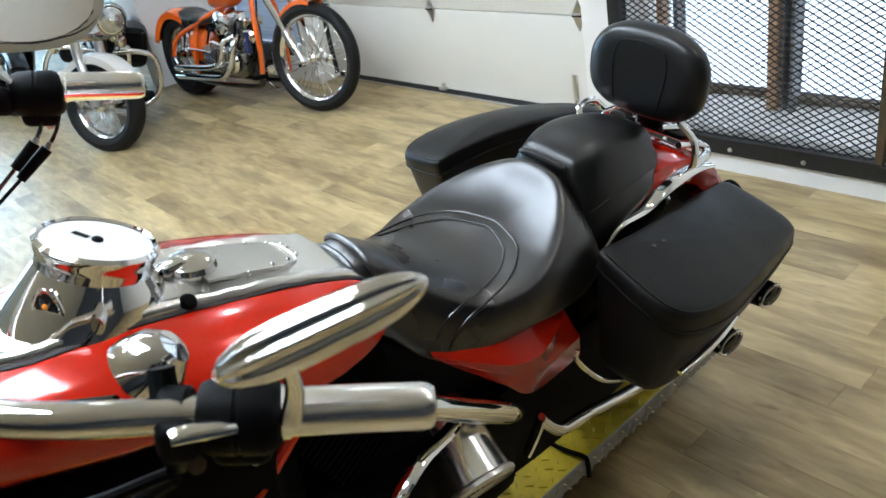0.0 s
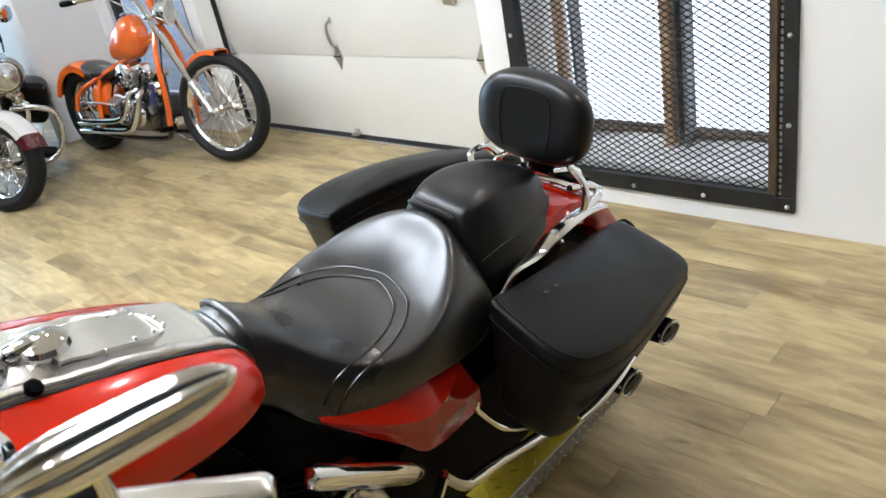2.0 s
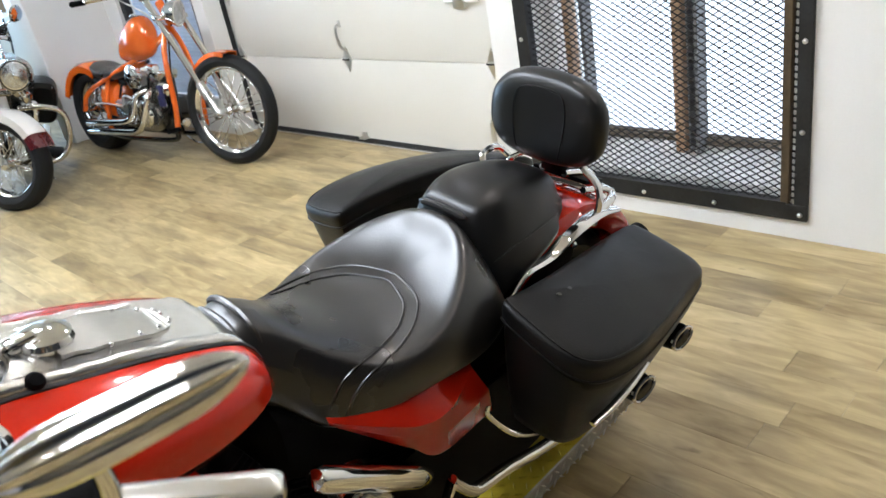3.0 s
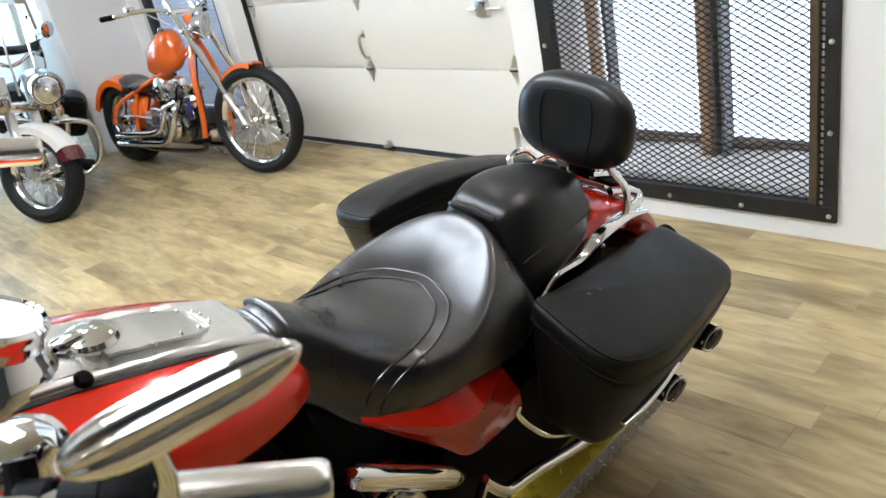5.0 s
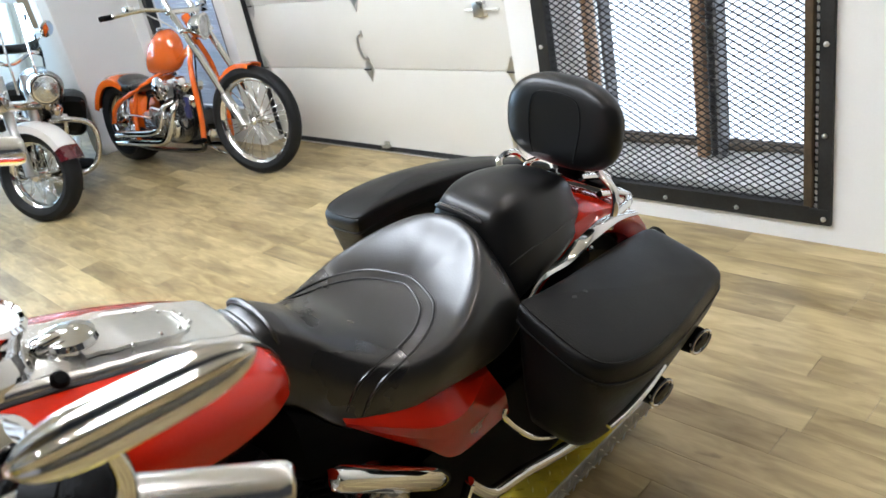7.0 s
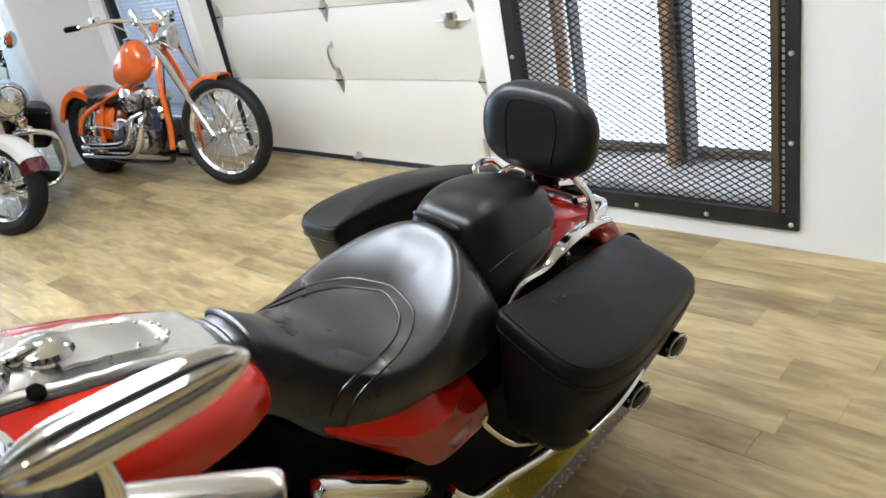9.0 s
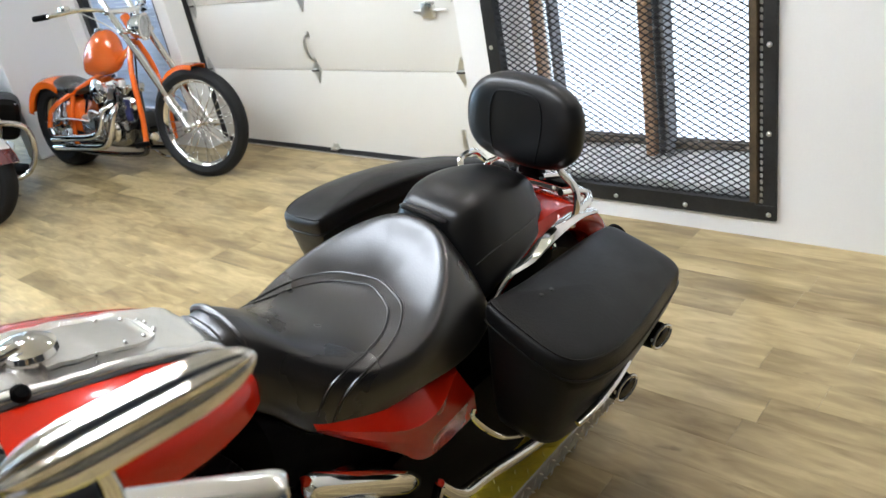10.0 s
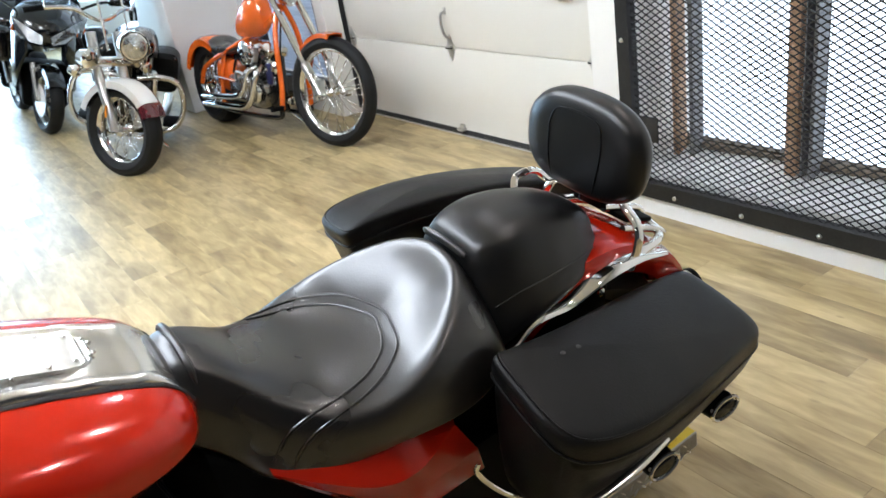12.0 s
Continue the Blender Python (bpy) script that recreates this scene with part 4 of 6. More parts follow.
part("cable", tube([(0.41, -0.96, 1.02), (0.36, -1.04, 1.0), (0.26, -1.12, 1.0), (0.10, -1.17, 0.95)], 0.006, n=8), PLASTIC, bike)
for bend, top, end, tail in (((-0.29, -0.785, 1.054), (-0.29, -0.815, 1.017), (-0.29, -0.866, 0.986), (-0.29, -0.968, 0.924)), ((-0.29, -0.805, 1.062), (-0.29, -0.828, 1.032), (-0.29, -0.867, 1.005), (-0.29, -0.951, 0.945))):
    cable = part("cable", tube([(-0.300, -0.785, 1.085), bend, top, end, tail, (-0.20, -1.10, 0.88)], 0.003, n=8), BLACK, bike, "black control cable")
    part("cable_sleeve", tube([top, end], [0.0085, 0.0075], n=12, steps=1), PLASTIC, cable, "black rubber sleeve")
    part("sleeve_cap", tube([top, tuple(Vector(top).lerp(Vector(bend), 0.25))], [0.006, 0.004], n=10, steps=1), SATIN, cable)

# engine, chassis and covers on the near side
# invented black block that keeps the space below the tank dark
part("dark_filler", loft([sellipse(y, 0, cz, hw, hz, 3.2, 28) for y, cz, hw, hz in ((-1.16, 0.58, 0.06, 0.12), (-1.12, 0.57, 0.10, 0.19), (-0.95, 0.56, 0.135, 0.22), (-0.78, 0.53, 0.15, 0.20), (-0.72, 0.52, 0.10, 0.14))]), PLASTIC, bike, "black filler block added below the tank")
part("engine_case", loft([sellipse(y, 0, cz, hw, hz, 4, 28) for y, cz, hw, hz in ((-0.78, 0.30, 0.10, 0.08), (-0.74, 0.29, 0.15, 0.14), (-0.5, 0.27, 0.18, 0.19), (-0.28, 0.26, 0.17, 0.19), (-0.24, 0.28, 0.11, 0.09))]), PLASTIC, bike, "black engine case")
for cy, tilt in ((-0.62, 24), (-0.42, -24)):
    cyl = part("cylinder", lathe([(0.055, 0), (0.055, 0.26)], 20, aim((0.02, cy * 0.5 - 0.26, 0.40), (0.05, -math.sin(radians(tilt)), math.cos(radians(tilt))))), PLASTIC, bike, "black finned cylinder")
    for k in range(13):
        part("fin", moved(rbox(-0.085, 0.085, -0.075, 0.075, -0.0025, 0.0025, 0.0012, 1), aim((0.02, cy * 0.5 - 0.26, 0.40), (0.05, -math.sin(radians(tilt)), math.cos(radians(tilt)))) @ Matrix.Translation((0, 0, 0.03 + k * 0.017))), PLASTIC, cyl)
cover = part("engine_cover", lathe([(0.058, -0.15), (0.060, -0.06), (0.062, 0.0), (0.063, 0.02)], 32, aim((0.215, -0.437, 0.366), (0.88, -0.16, -0.45))), POLISHED, bike, "chrome engine side cover")
part("cover_ring", lathe([(0.063, 0.018), (0.068, 0.022), (0.068, 0.03), (0.060, 0.036), (0.046, 0.034), (0.042, 0.03), (0.0, 0.03)], 32, aim((0.215, -0.437, 0.366), (0.88, -0.16, -0.45))), SATIN, cover, "engraved trim ring")
for k in range(8):
    part("ring_mark", rbox(-0.0018, 0.0018, 0.048, 0.058, 0.0352, 0.037, 0.0005, 1), PLASTIC, cover, m=aim((0.215, -0.437, 0.366), (0.88, -0.16, -0.45), k * 0.2 + 0.4))
part("lifter_rod", tube([(0.17, -0.43, 0.49), (0.20, -0.478, 0.502), (0.23, -0.569, 0.530), (0.25, -0.636, 0.517), (0.25, -0.70, 0.45)], [0.012, 0.015, 0.016, 0.015, 0.012], n=10, flat=0.55), CHROME, bike, "chrome cover strap")
part("chrome_pipe", lathe([(0.004, -0.012), (0.016, -0.008), (0.022, 0.004), (0.0235, 0.146), (0.024, 0.148), (0.024, 0.152), (0.0245, 0.154), (0.026, 0.292), (0.020, 0.340), (0.006, 0.365)], 28, aim((0.203, -0.53, 0.603), (-0.033, 0.264, -0.25))), CHROME, bike, "tapered chrome pipe cover")
part("frame_tube", tube([(0.08, -0.66, 0.64), (0.13, -0.78, 0.60), (0.14, -0.92, 0.52), (0.12, -1.02, 0.55)], 0.014, n=10), RED, bike, "red frame tube")
part("under_seat_body", loft([sellipse(y, 0, cz, hw, hz, 3.5, 24) for y, cz, hw, hz in ((-0.58, 0.60, 0.05, 0.05), (-0.52, 0.58, 0.11, 0.09), (-0.3, 0.48, 0.135, 0.12), (-0.05, 0.46, 0.125, 0.15), (0.05, 0.47, 0.115, 0.14), (0.3, 0.55, 0.10, 0.08), (0.36, 0.56, 0.05, 0.05))]), PLASTIC, bike, "black plastic body under the seat")


def side_cover(sign):
    """Swept panel under the seat: a crease runs from its front tip up to the rear corner."""
    top = [(0.125, -0.450, 0.630), (0.145, -0.385, 0.632), (0.157, -0.30, 0.626), (0.160, -0.22, 0.609), (0.158, -0.140, 0.562)]
    crease = [(0.134, -0.448, 0.612), (0.176, -0.385, 0.582), (0.208, -0.313, 0.549), (0.211, -0.24, 0.538), (0.180, -0.148, 0.550)]
    mid = [(0.133, -0.447, 0.608), (0.172, -0.388, 0.566), (0.198, -0.316, 0.515), (0.201, -0.242, 0.476), (0.185, -0.106, 0.468)]
    low = [(0.131, -0.447, 0.604), (0.162, -0.390, 0.552), (0.182, -0.320, 0.482), (0.184, -0.245, 0.408), (0.172, -0.082, 0.388)]
    under = [(0.120, -0.445, 0.600), (0.150, -0.385, 0.540), (0.170, -0.315, 0.468), (0.168, -0.240, 0.395), (0.158, -0.085, 0.372)]
    back = [(0.11, -0.440, 0.615), (0.11, -0.385, 0.56), (0.11, -0.315, 0.50), (0.11, -0.24, 0.44), (0.11, -0.110, 0.42)]
    strips = [spline(q, 9) for q in (top, crease, mid, low, under, back)]
    rings = []
    for k in range(len(strips[0])):
        ring = []
        for a, b in zip(strips, strips[1:] + strips[:1]):
            ring += [a[k] + (b[k] - a[k]) * f for f in (0.0, 0.12, 0.5, 0.88)]
        rings.append([(sign * p[0], p[1], p[2]) for p in ring])
    return loft(rings)


for sign in (1, -1):
    part("side_cover", side_cover(sign), RED, bike, "red side cover", sharp=24)

# rear: fender, struts, rack, backrest
FC, FR = (0.25, 0.315), 0.355
rings = []
for k in range(25):
    a = radians(175 - k * 8)
    r = FR + 0.012 * math.sin(math.pi * k / 24)
    rings.append([(w, FC[0] - r * f * math.cos(a), FC[1] + r * f * math.sin(a)) for w, f in ((-0.112, 0.80), (-0.116, 0.90), (-0.108, 0.965), (-0.08, 0.99), (0, 1.0), (0.08, 0.99), (0.108, 0.965), (0.116, 0.90), (0.112, 0.80), (0.106, 0.80), (0.104, 0.94), (0, 0.975), (-0.104, 0.94), (-0.106, 0.80))])
part("rear_fender", loft(rings), RED, bike, "red rear fender", sharp=50)
for sign in (1, -1):
    part("fender_strut", tube([(sign * 0.128, -0.022, 0.577), (sign * 0.128, 0.03, 0.592), (sign * 0.127, 0.075, 0.622), (sign * 0.127, 0.16, 0.618), (sign * 0.126, 0.24, 0.638), (sign * 0.125, 0.34, 0.638), (sign * 0.122, 0.44, 0.605)], [0.011, 0.013, 0.017, 0.019, 0.025, 0.024, 0.014], n=12, flat=0.4), CHROME, bike, "chrome fender strut")
    part("sissy_bar", tube([(sign * 0.130, 0.33, 0.615), (sign * 0.131, 0.345, 0.66), (sign * 0.118, 0.355, 0.70), (sign * 0.075, 0.358, 0.735), (sign * 0.060, 0.360, 0.80), (sign * 0.055, 0.362, 0.88)], 0.0125, n=12, flat=0.55), CHROME, bike, "chrome backrest upright")
    part("rack_rail", tube([(sign * 0.124, 0.33, 0.632), (sign * 0.123, 0.38, 0.638), (sign * 0.112, 0.43, 0.634), (sign * 0.082, 0.466, 0.626), (sign * 0.04, 0.482, 0.622), (0, 0.486, 0.621)], 0.0105, n=12), CHROME, bike, "chrome luggage rack rail")
    part("strut_bolt", lathe([(0.009, 0), (0.009, 0.004), (0.004, 0.008)], 10, aim((sign * 0.137, 0.24, 0.61), (sign, 0, 0))), CHROME, bike)
    ts = part("rear_signal", lathe([(0.0, -0.05), (0.018, -0.045), (0.030, -0.03), (0.034, 0.0), (0.035, 0.006)], 20, aim((sign * 0.146, 0.512, 0.497), (sign * 0.25, 0.95, 0.1))), CHROME, bike, "chrome rear turn signal")
    part("signal_rim", lathe([(0.0365, 0.004), (0.0365, 0.014), (0.030, 0.018)], 20, aim((sign * 0.146, 0.512, 0.497), (sign * 0.25, 0.95, 0.1))), PLASTIC, ts)
    part("signal_stalk", tube([(sign * 0.09, 0.46, 0.495), (sign * 0.138, 0.484, 0.497)], 0.010, n=8, steps=1), CHROME, ts)
part("far_grab_loop", tube([(-0.135, 0.36, 0.70), (-0.138, 0.32, 0.735), (-0.136, 0.27, 0.738), (-0.12, 0.25, 0.72)], 0.008, n=8), CHROME, bike)
for sign, x in ((1, 0.082), (-1, 0.082), (1, 0.030), (-1, 0.030)):
    lift_z = 0.0 if x > 0.05 else 0.026
    part("rack_bar", tube([(sign * x, 0.355, 0.676 + lift_z), (sign * (x + 0.005), 0.42, 0.654 + lift_z), (sign * (x + 0.007), 0.460, 0.634 + lift_z), (sign * (x + 0.004), 0.480, 0.618)], 0.0082, n=12), CHROME, bike, "chrome rack bar")
part("rack_pad", rbox(-0.075, 0.075, -0.045, 0.040, -0.006, 0.006, 0.005, 2), PLASTIC, bike, "black rubber rack pad", m=pose(0, 0.418, 0.668, -20))
tail = part("tail_lamp", loft([sellipse(y, 0, 0.470, hw, hz, 2.5, 20) for y, hw, hz in ((0.50, 0.05, 0.03), (0.54, 0.06, 0.035), (0.57, 0.055, 0.032), (0.585, 0.03, 0.018))]), REDLENS, bike, "red tail lamp")


def pad_outline(n=56):
    """Rounded pad: a broad oval with a flatter foot."""
    out = []
    for k in range(n):
        u = 2 * math.pi * k / n
        c, s = math.cos(u), math.sin(u)
        p = 2.35 if s > 0 else 2.9
        out.append((0.148 * math.copysign(abs(c) ** (2 / p), c), 0.102 * math.copysign(abs(s) ** (2 / p), s)))
    return out


PADM = Matrix.Translation((-0.004, 0.333, 0.841)) @ Matrix.Rotation(radians(-4), 4, "X")
rings = []
for y, f in ((0.034, 0.55), (0.032, 0.80), (0.024, 0.94), (0.010, 0.995), (-0.006, 1.0), (-0.020, 0.96), (-0.029, 0.86), (-0.034, 0.66), (-0.036, 0.4), (-0.037, 0.1)):
    rings.append([(x * f, y, z * f) for x, z in pad_outline()])
pad = part("backrest_pad", loft(rings), SHADED_PADSKIN, bike, "black leather passenger backrest pad", m=PADM, sharp=60)
ARCH = [(-0.056, -0.090), (-0.064, -0.045), (-0.068, 0.0), (-0.067, 0.035), (-0.056, 0.060), (-0.03, 0.069), (0, 0.071), (0.03, 0.069), (0.054, 0.060), (0.064, 0.035), (0.066, 0.0), (0.060, -0.045), (0.050, -0.090)]


def pad_front(x, z):
    f = min(1.0, math.sqrt((x / 0.148) ** 2 + (z / 0.102) ** 2))
    prof = [(0, -0.037), (0.4, -0.036), (0.66, -0.034), (0.86, -0.029), (0.96, -0.020), (1.0, -0.006)]
    return float(np.interp(f, [p[0] for p in prof], [p[1] for p in prof]))


part("pad_seam", tube([(x, pad_front(x, z) - 0.0008, z) for x, z in spline(ARCH, 4)], 0.0018, n=6, steps=1), BAGSKIN, pad)
part("pad_bracket", rbox(-0.03, 0.03, 0.345, 0.375, 0.70, 0.80, 0.006, 2), PLASTIC, bike, "black bracket behind the pad")


# saddlebags: the lid's edge in plan, from the front inner corner round the outside
LID = [(0.193, -0.070), (0.199, -0.081), (0.222, -0.086), (0.28, -0.087), (0.325, -0.084), (0.358, -0.073), (0.380, -0.044), (0.392, 0.015), (0.392, 0.10), (0.378, 0.21), (0.359, 0.32), (0.340, 0.42), (0.326, 0.49), (0.312, 0.530),
       (0.284, 0.547), (0.235, 0.541), (0.185, 0.526), (0.150, 0.510), (0.137, 0.480), (0.144, 0.38), (0.157, 0.27), (0.171, 0.165), (0.182, 0.08), (0.190, -0.01)]
LID_LINE = spline([*LID, LID[0]], 4)[:-1]
LID_X, LID_Y, BAG_FOOT = 0.275, 0.20, 0.360


def lid_height(x, y, r):
    """The crowned top of the lid, falling outwards and to the rear."""
    return 0.729 - 0.370 * x - 0.262 * y + 0.018 * (1 - r * r) - 0.008 * max(0.0, (r - 0.90) / 0.10) ** 2


def bag_ring(r, sx, sy, drop, f, sign):
    """One ring of the bag: r out to the lid's edge, then down by drop and the share f of the way to its foot; the far bag's lid is bowed and narrower."""
    out = []
    for x, y in LID_LINE:
        top = lid_height(LID_X + (x - LID_X) * r, LID_Y + (y - LID_Y) * r, r) - drop - (0.55 * (LID_Y + (y - LID_Y) * r) ** 2 if sign < 0 else 0.0)
        wx = (sx if x > LID_X else 0.5 + 0.5 * sx) * (1.0 if sign > 0 else 0.907)
        out.append((sign * (LID_X + (x - LID_X) * r * wx), LID_Y + (y - LID_Y) * r * sy, top + (BAG_FOOT - 0.02 * (y - 0.2) - top) * f))
    return out


def saddlebag(sign):
    bag = part("saddlebag", loft([bag_ring(1.0, *q, sign) for q in ((0.90, 0.95, 0.040, 0.0), (0.950, 0.990, 0.044, 0.0), (0.945, 0.992, 0.052, 0.05), (0.86, 0.99, 0.05, 0.30), (0.78, 0.975, 0.05, 0.60), (0.68, 0.95, 0.05, 0.85), (0.61, 0.93, 0.05, 0.95), (0.5, 0.88, 0.05, 1.0), (0.3, 0.5, 0.05, 1.0))]), BAGSKIN, bike, "black leather-covered saddlebag", sharp=60)
    lid_rows = [(r, 1, 1, 0.0, 0.0) for r in (0.03, 0.2, 0.4, 0.58, 0.72, 0.82, 0.89, 0.94, 0.975)] + [(0.993, 1, 1, 0.002, 0), (1.0, 1, 1, 0.008, 0), (1.004, 1, 1, 0.018, 0), (1.0, 1, 1, 0.034, 0), (0.994, 1, 1, 0.041, 0), (0.97, 1, 1, 0.043, 0)]
    lid = part("bag_lid", loft([bag_ring(*q, sign) for q in lid_rows]), BAGSKIN, bag, "crowned black leather lid", sharp=60)
    crease = [(x, y, z + 0.0006) for x, y, z in bag_ring(0.962, 1, 1, 0.0, 0.0, sign)]
    part("bag_seam", tube(crease[1:44], 0.0019, n=6, steps=1), BAGSKIN, lid)
    lower = bag_ring(1.004, 1, 1, 0.034, 0.0, sign)
    part("lid_piping", tube(lower + lower[:1], 0.0026, n=6, steps=1), BAGSKIN, lid)
    part("trim_bar", tube([(sign * 0.374, -0.030, 0.437), (sign * 0.380, 0.03, 0.443), (sign * 0.379, 0.10, 0.450), (sign * 0.371, 0.172, 0.453)], [0.0075, 0.0085, 0.0085, 0.007], n=12, flat=0.7), POLISHED, bag, "chrome trim bar")
    for lx, y, u in ((0.366, 0.182, 0.370), (0.343, 0.396, 0.360)):
        way = (sign * 0.86, -0.28, 0.36)
        base = part("latch_base", rbox(-0.019, 0.017, -0.031, 0.031, -0.050, 0.0, 0.008, 2), PLASTIC, bag, "black latch housing", m=aim((sign * lx, y, u), way, sign * radians(-62)))
        part("latch_ring", tube([(0.0165 * math.cos(a), 0.033 * math.sin(a), 0.004) for a in (2 * math.pi * k / 24 for k in range(25))], 0.0042, n=8, steps=1), CHROME, base, "oval chrome latch ring")
        part("latch_face", lathe([(0.015, 0.0), (0.015, 0.004), (0.010, 0.006), (0, 0.006)], 20, Matrix.Diagonal((1, 1.8, 1, 1))), BLACK, base)
        part("latch_bolt", lathe([(0.004, 0), (0.004, 0.003), (0, 0.004)], 10, Matrix.Translation((-0.014, -0.024, 0.0))), SATIN, base)
    for px, py in ((0.243, 0.035), (0.241, 0.073)) if sign > 0 else ():
        part("lid_rivet", lathe([(0.005, 0), (0.0045, 0.0015), (0, 0.0025)], 12, Matrix.Translation((px, py, lid_height(px, py, 0.6) + 0.003))), THREAD, lid)
    return bag


saddlebag(1)
saddlebag(-1).matrix_basis = Matrix.Translation((-0.248, 0.004, 0.687)) @ Matrix.Rotation(radians(-1.1), 4, "Z") @ Matrix.Rotation(radians(7.6), 4, "Y") @ Matrix.Rotation(radians(16.6), 4, "X") @ Matrix.Translation((0.2, 0, -0.644))
part("lower_rail", tube([(0.205, -0.243, 0.348), (0.205, -0.231, 0.324), (0.204, -0.194, 0.273), (0.203, -0.163, 0.251), (0.202, -0.076, 0.229), (0.201, 0.04, 0.187), (0.2, 0.168, 0.152), (0.198, 0.36, 0.099)], [0.010, 0.012, 0.0135, 0.014, 0.014, 0.014, 0.014, 0.014], n=12), CHROME, bike, "chrome lower rail")
part("rail_bracket", tube([(0.207, -0.245, 0.347), (0.207, -0.265, 0.308), (0.207, -0.289, 0.274)], [0.013, 0.012, 0.011], n=8, flat=0.5), CHROME, bike)
part("guard_loop", tube([(0.178, -0.101, 0.419), (0.18, -0.106, 0.399), (0.19, -0.081, 0.354), (0.205, -0.04, 0.306), (0.225, 0.004, 0.289), (0.24, 0.039, 0.293), (0.245, 0.059, 0.309)], 0.0058, n=10), CHROME, bike, "thin chrome guard loop")
part("swing_arm_cover", loft([[(0.14, y, z0), (0.16, y, z0), (0.16, y, z1), (0.14, y, z1)] for y, z0, z1 in ((-0.46, 0.18, 0.42), (-0.2, 0.15, 0.44), (0.0, 0.14, 0.44), (0.25, 0.16, 0.44), (0.40, 0.22, 0.38))]), PLASTIC, bike, "black swing arm")
part("exhaust", tube([(-0.17, -0.5, 0.22), (-0.20, -0.1, 0.2), (-0.21, 0.4, 0.22), (-0.21, 0.62, 0.24)], [0.025, 0.035, 0.045, 0.045], n=14), CHROME, bike)

wheel(bike, "rear_wheel", Matrix.Translation((0, 0.25, 0.305)), 0.305, 0.17, 0.205, cast=5, rim_mat=ALLOY, hub_r=0.06)
wheel(bike, "front_wheel", Matrix.Translation((0.03, -1.45, 0.305)) @ Matrix.Rotation(radians(12), 4, "Z"), 0.305, 0.13, 0.205, cast=5, rim_mat=ALLOY, hub_r=0.05)
for sign in (1, -1):
    part("fork_leg", tube([(sign * 0.11 + 0.03, -1.45, 0.305), (sign * 0.11 + 0.02, -1.28, 0.66), (sign * 0.11 + 0.01, -1.14, 0.97)], [0.03, 0.03, 0.024], n=12), CHROME, bike, "chrome fork leg")
rings = []
for k in range(17):
    a = radians(20 + k * 8.5)
    rings.append([(0.03 + w, -1.45 + 0.335 * f * math.cos(a), 0.305 + 0.335 * f * math.sin(a)) for w, f in ((-0.085, 0.84), (-0.08, 0.95), (0, 1.0), (0.08, 0.95), (0.085, 0.84), (0.08, 0.84), (0.075, 0.93), (0, 0.975), (-0.075, 0.93), (-0.08, 0.84))])
part("front_fender", loft(rings), RED, bike, sharp=50)
part("triple_clamp", rbox(-0.14, 0.16, -1.19, -1.08, 0.93, 0.98, 0.015, 2), CHROME, bike)
part("headlamp", lathe([(0.0, -0.12), (0.05, -0.11), (0.08, -0.07), (0.09, 0.0), (0.092, 0.012), (0.08, 0.03), (0.0, 0.04)], 28, aim((0.03, -1.24, 0.86), (0.05, -1, -0.05))), CHROME, bike, "chrome headlamp")
part("coil_bracket", join(rbox(0.044, 0.076, -0.514, -0.478, 0.528, 0.593, 0.008, 3), rbox(0.038, 0.082, -0.504, -0.488, 0.583, 0.608, 0.005, 2)), CHROME, bike, "small chrome bracket under the tank")
part("side_stand", tube([(0.15, -0.35, 0.12), (0.22, -0.30, 0.03), (0.25, -0.28, -0.035)], 0.011, n=8), BLACK, bike)


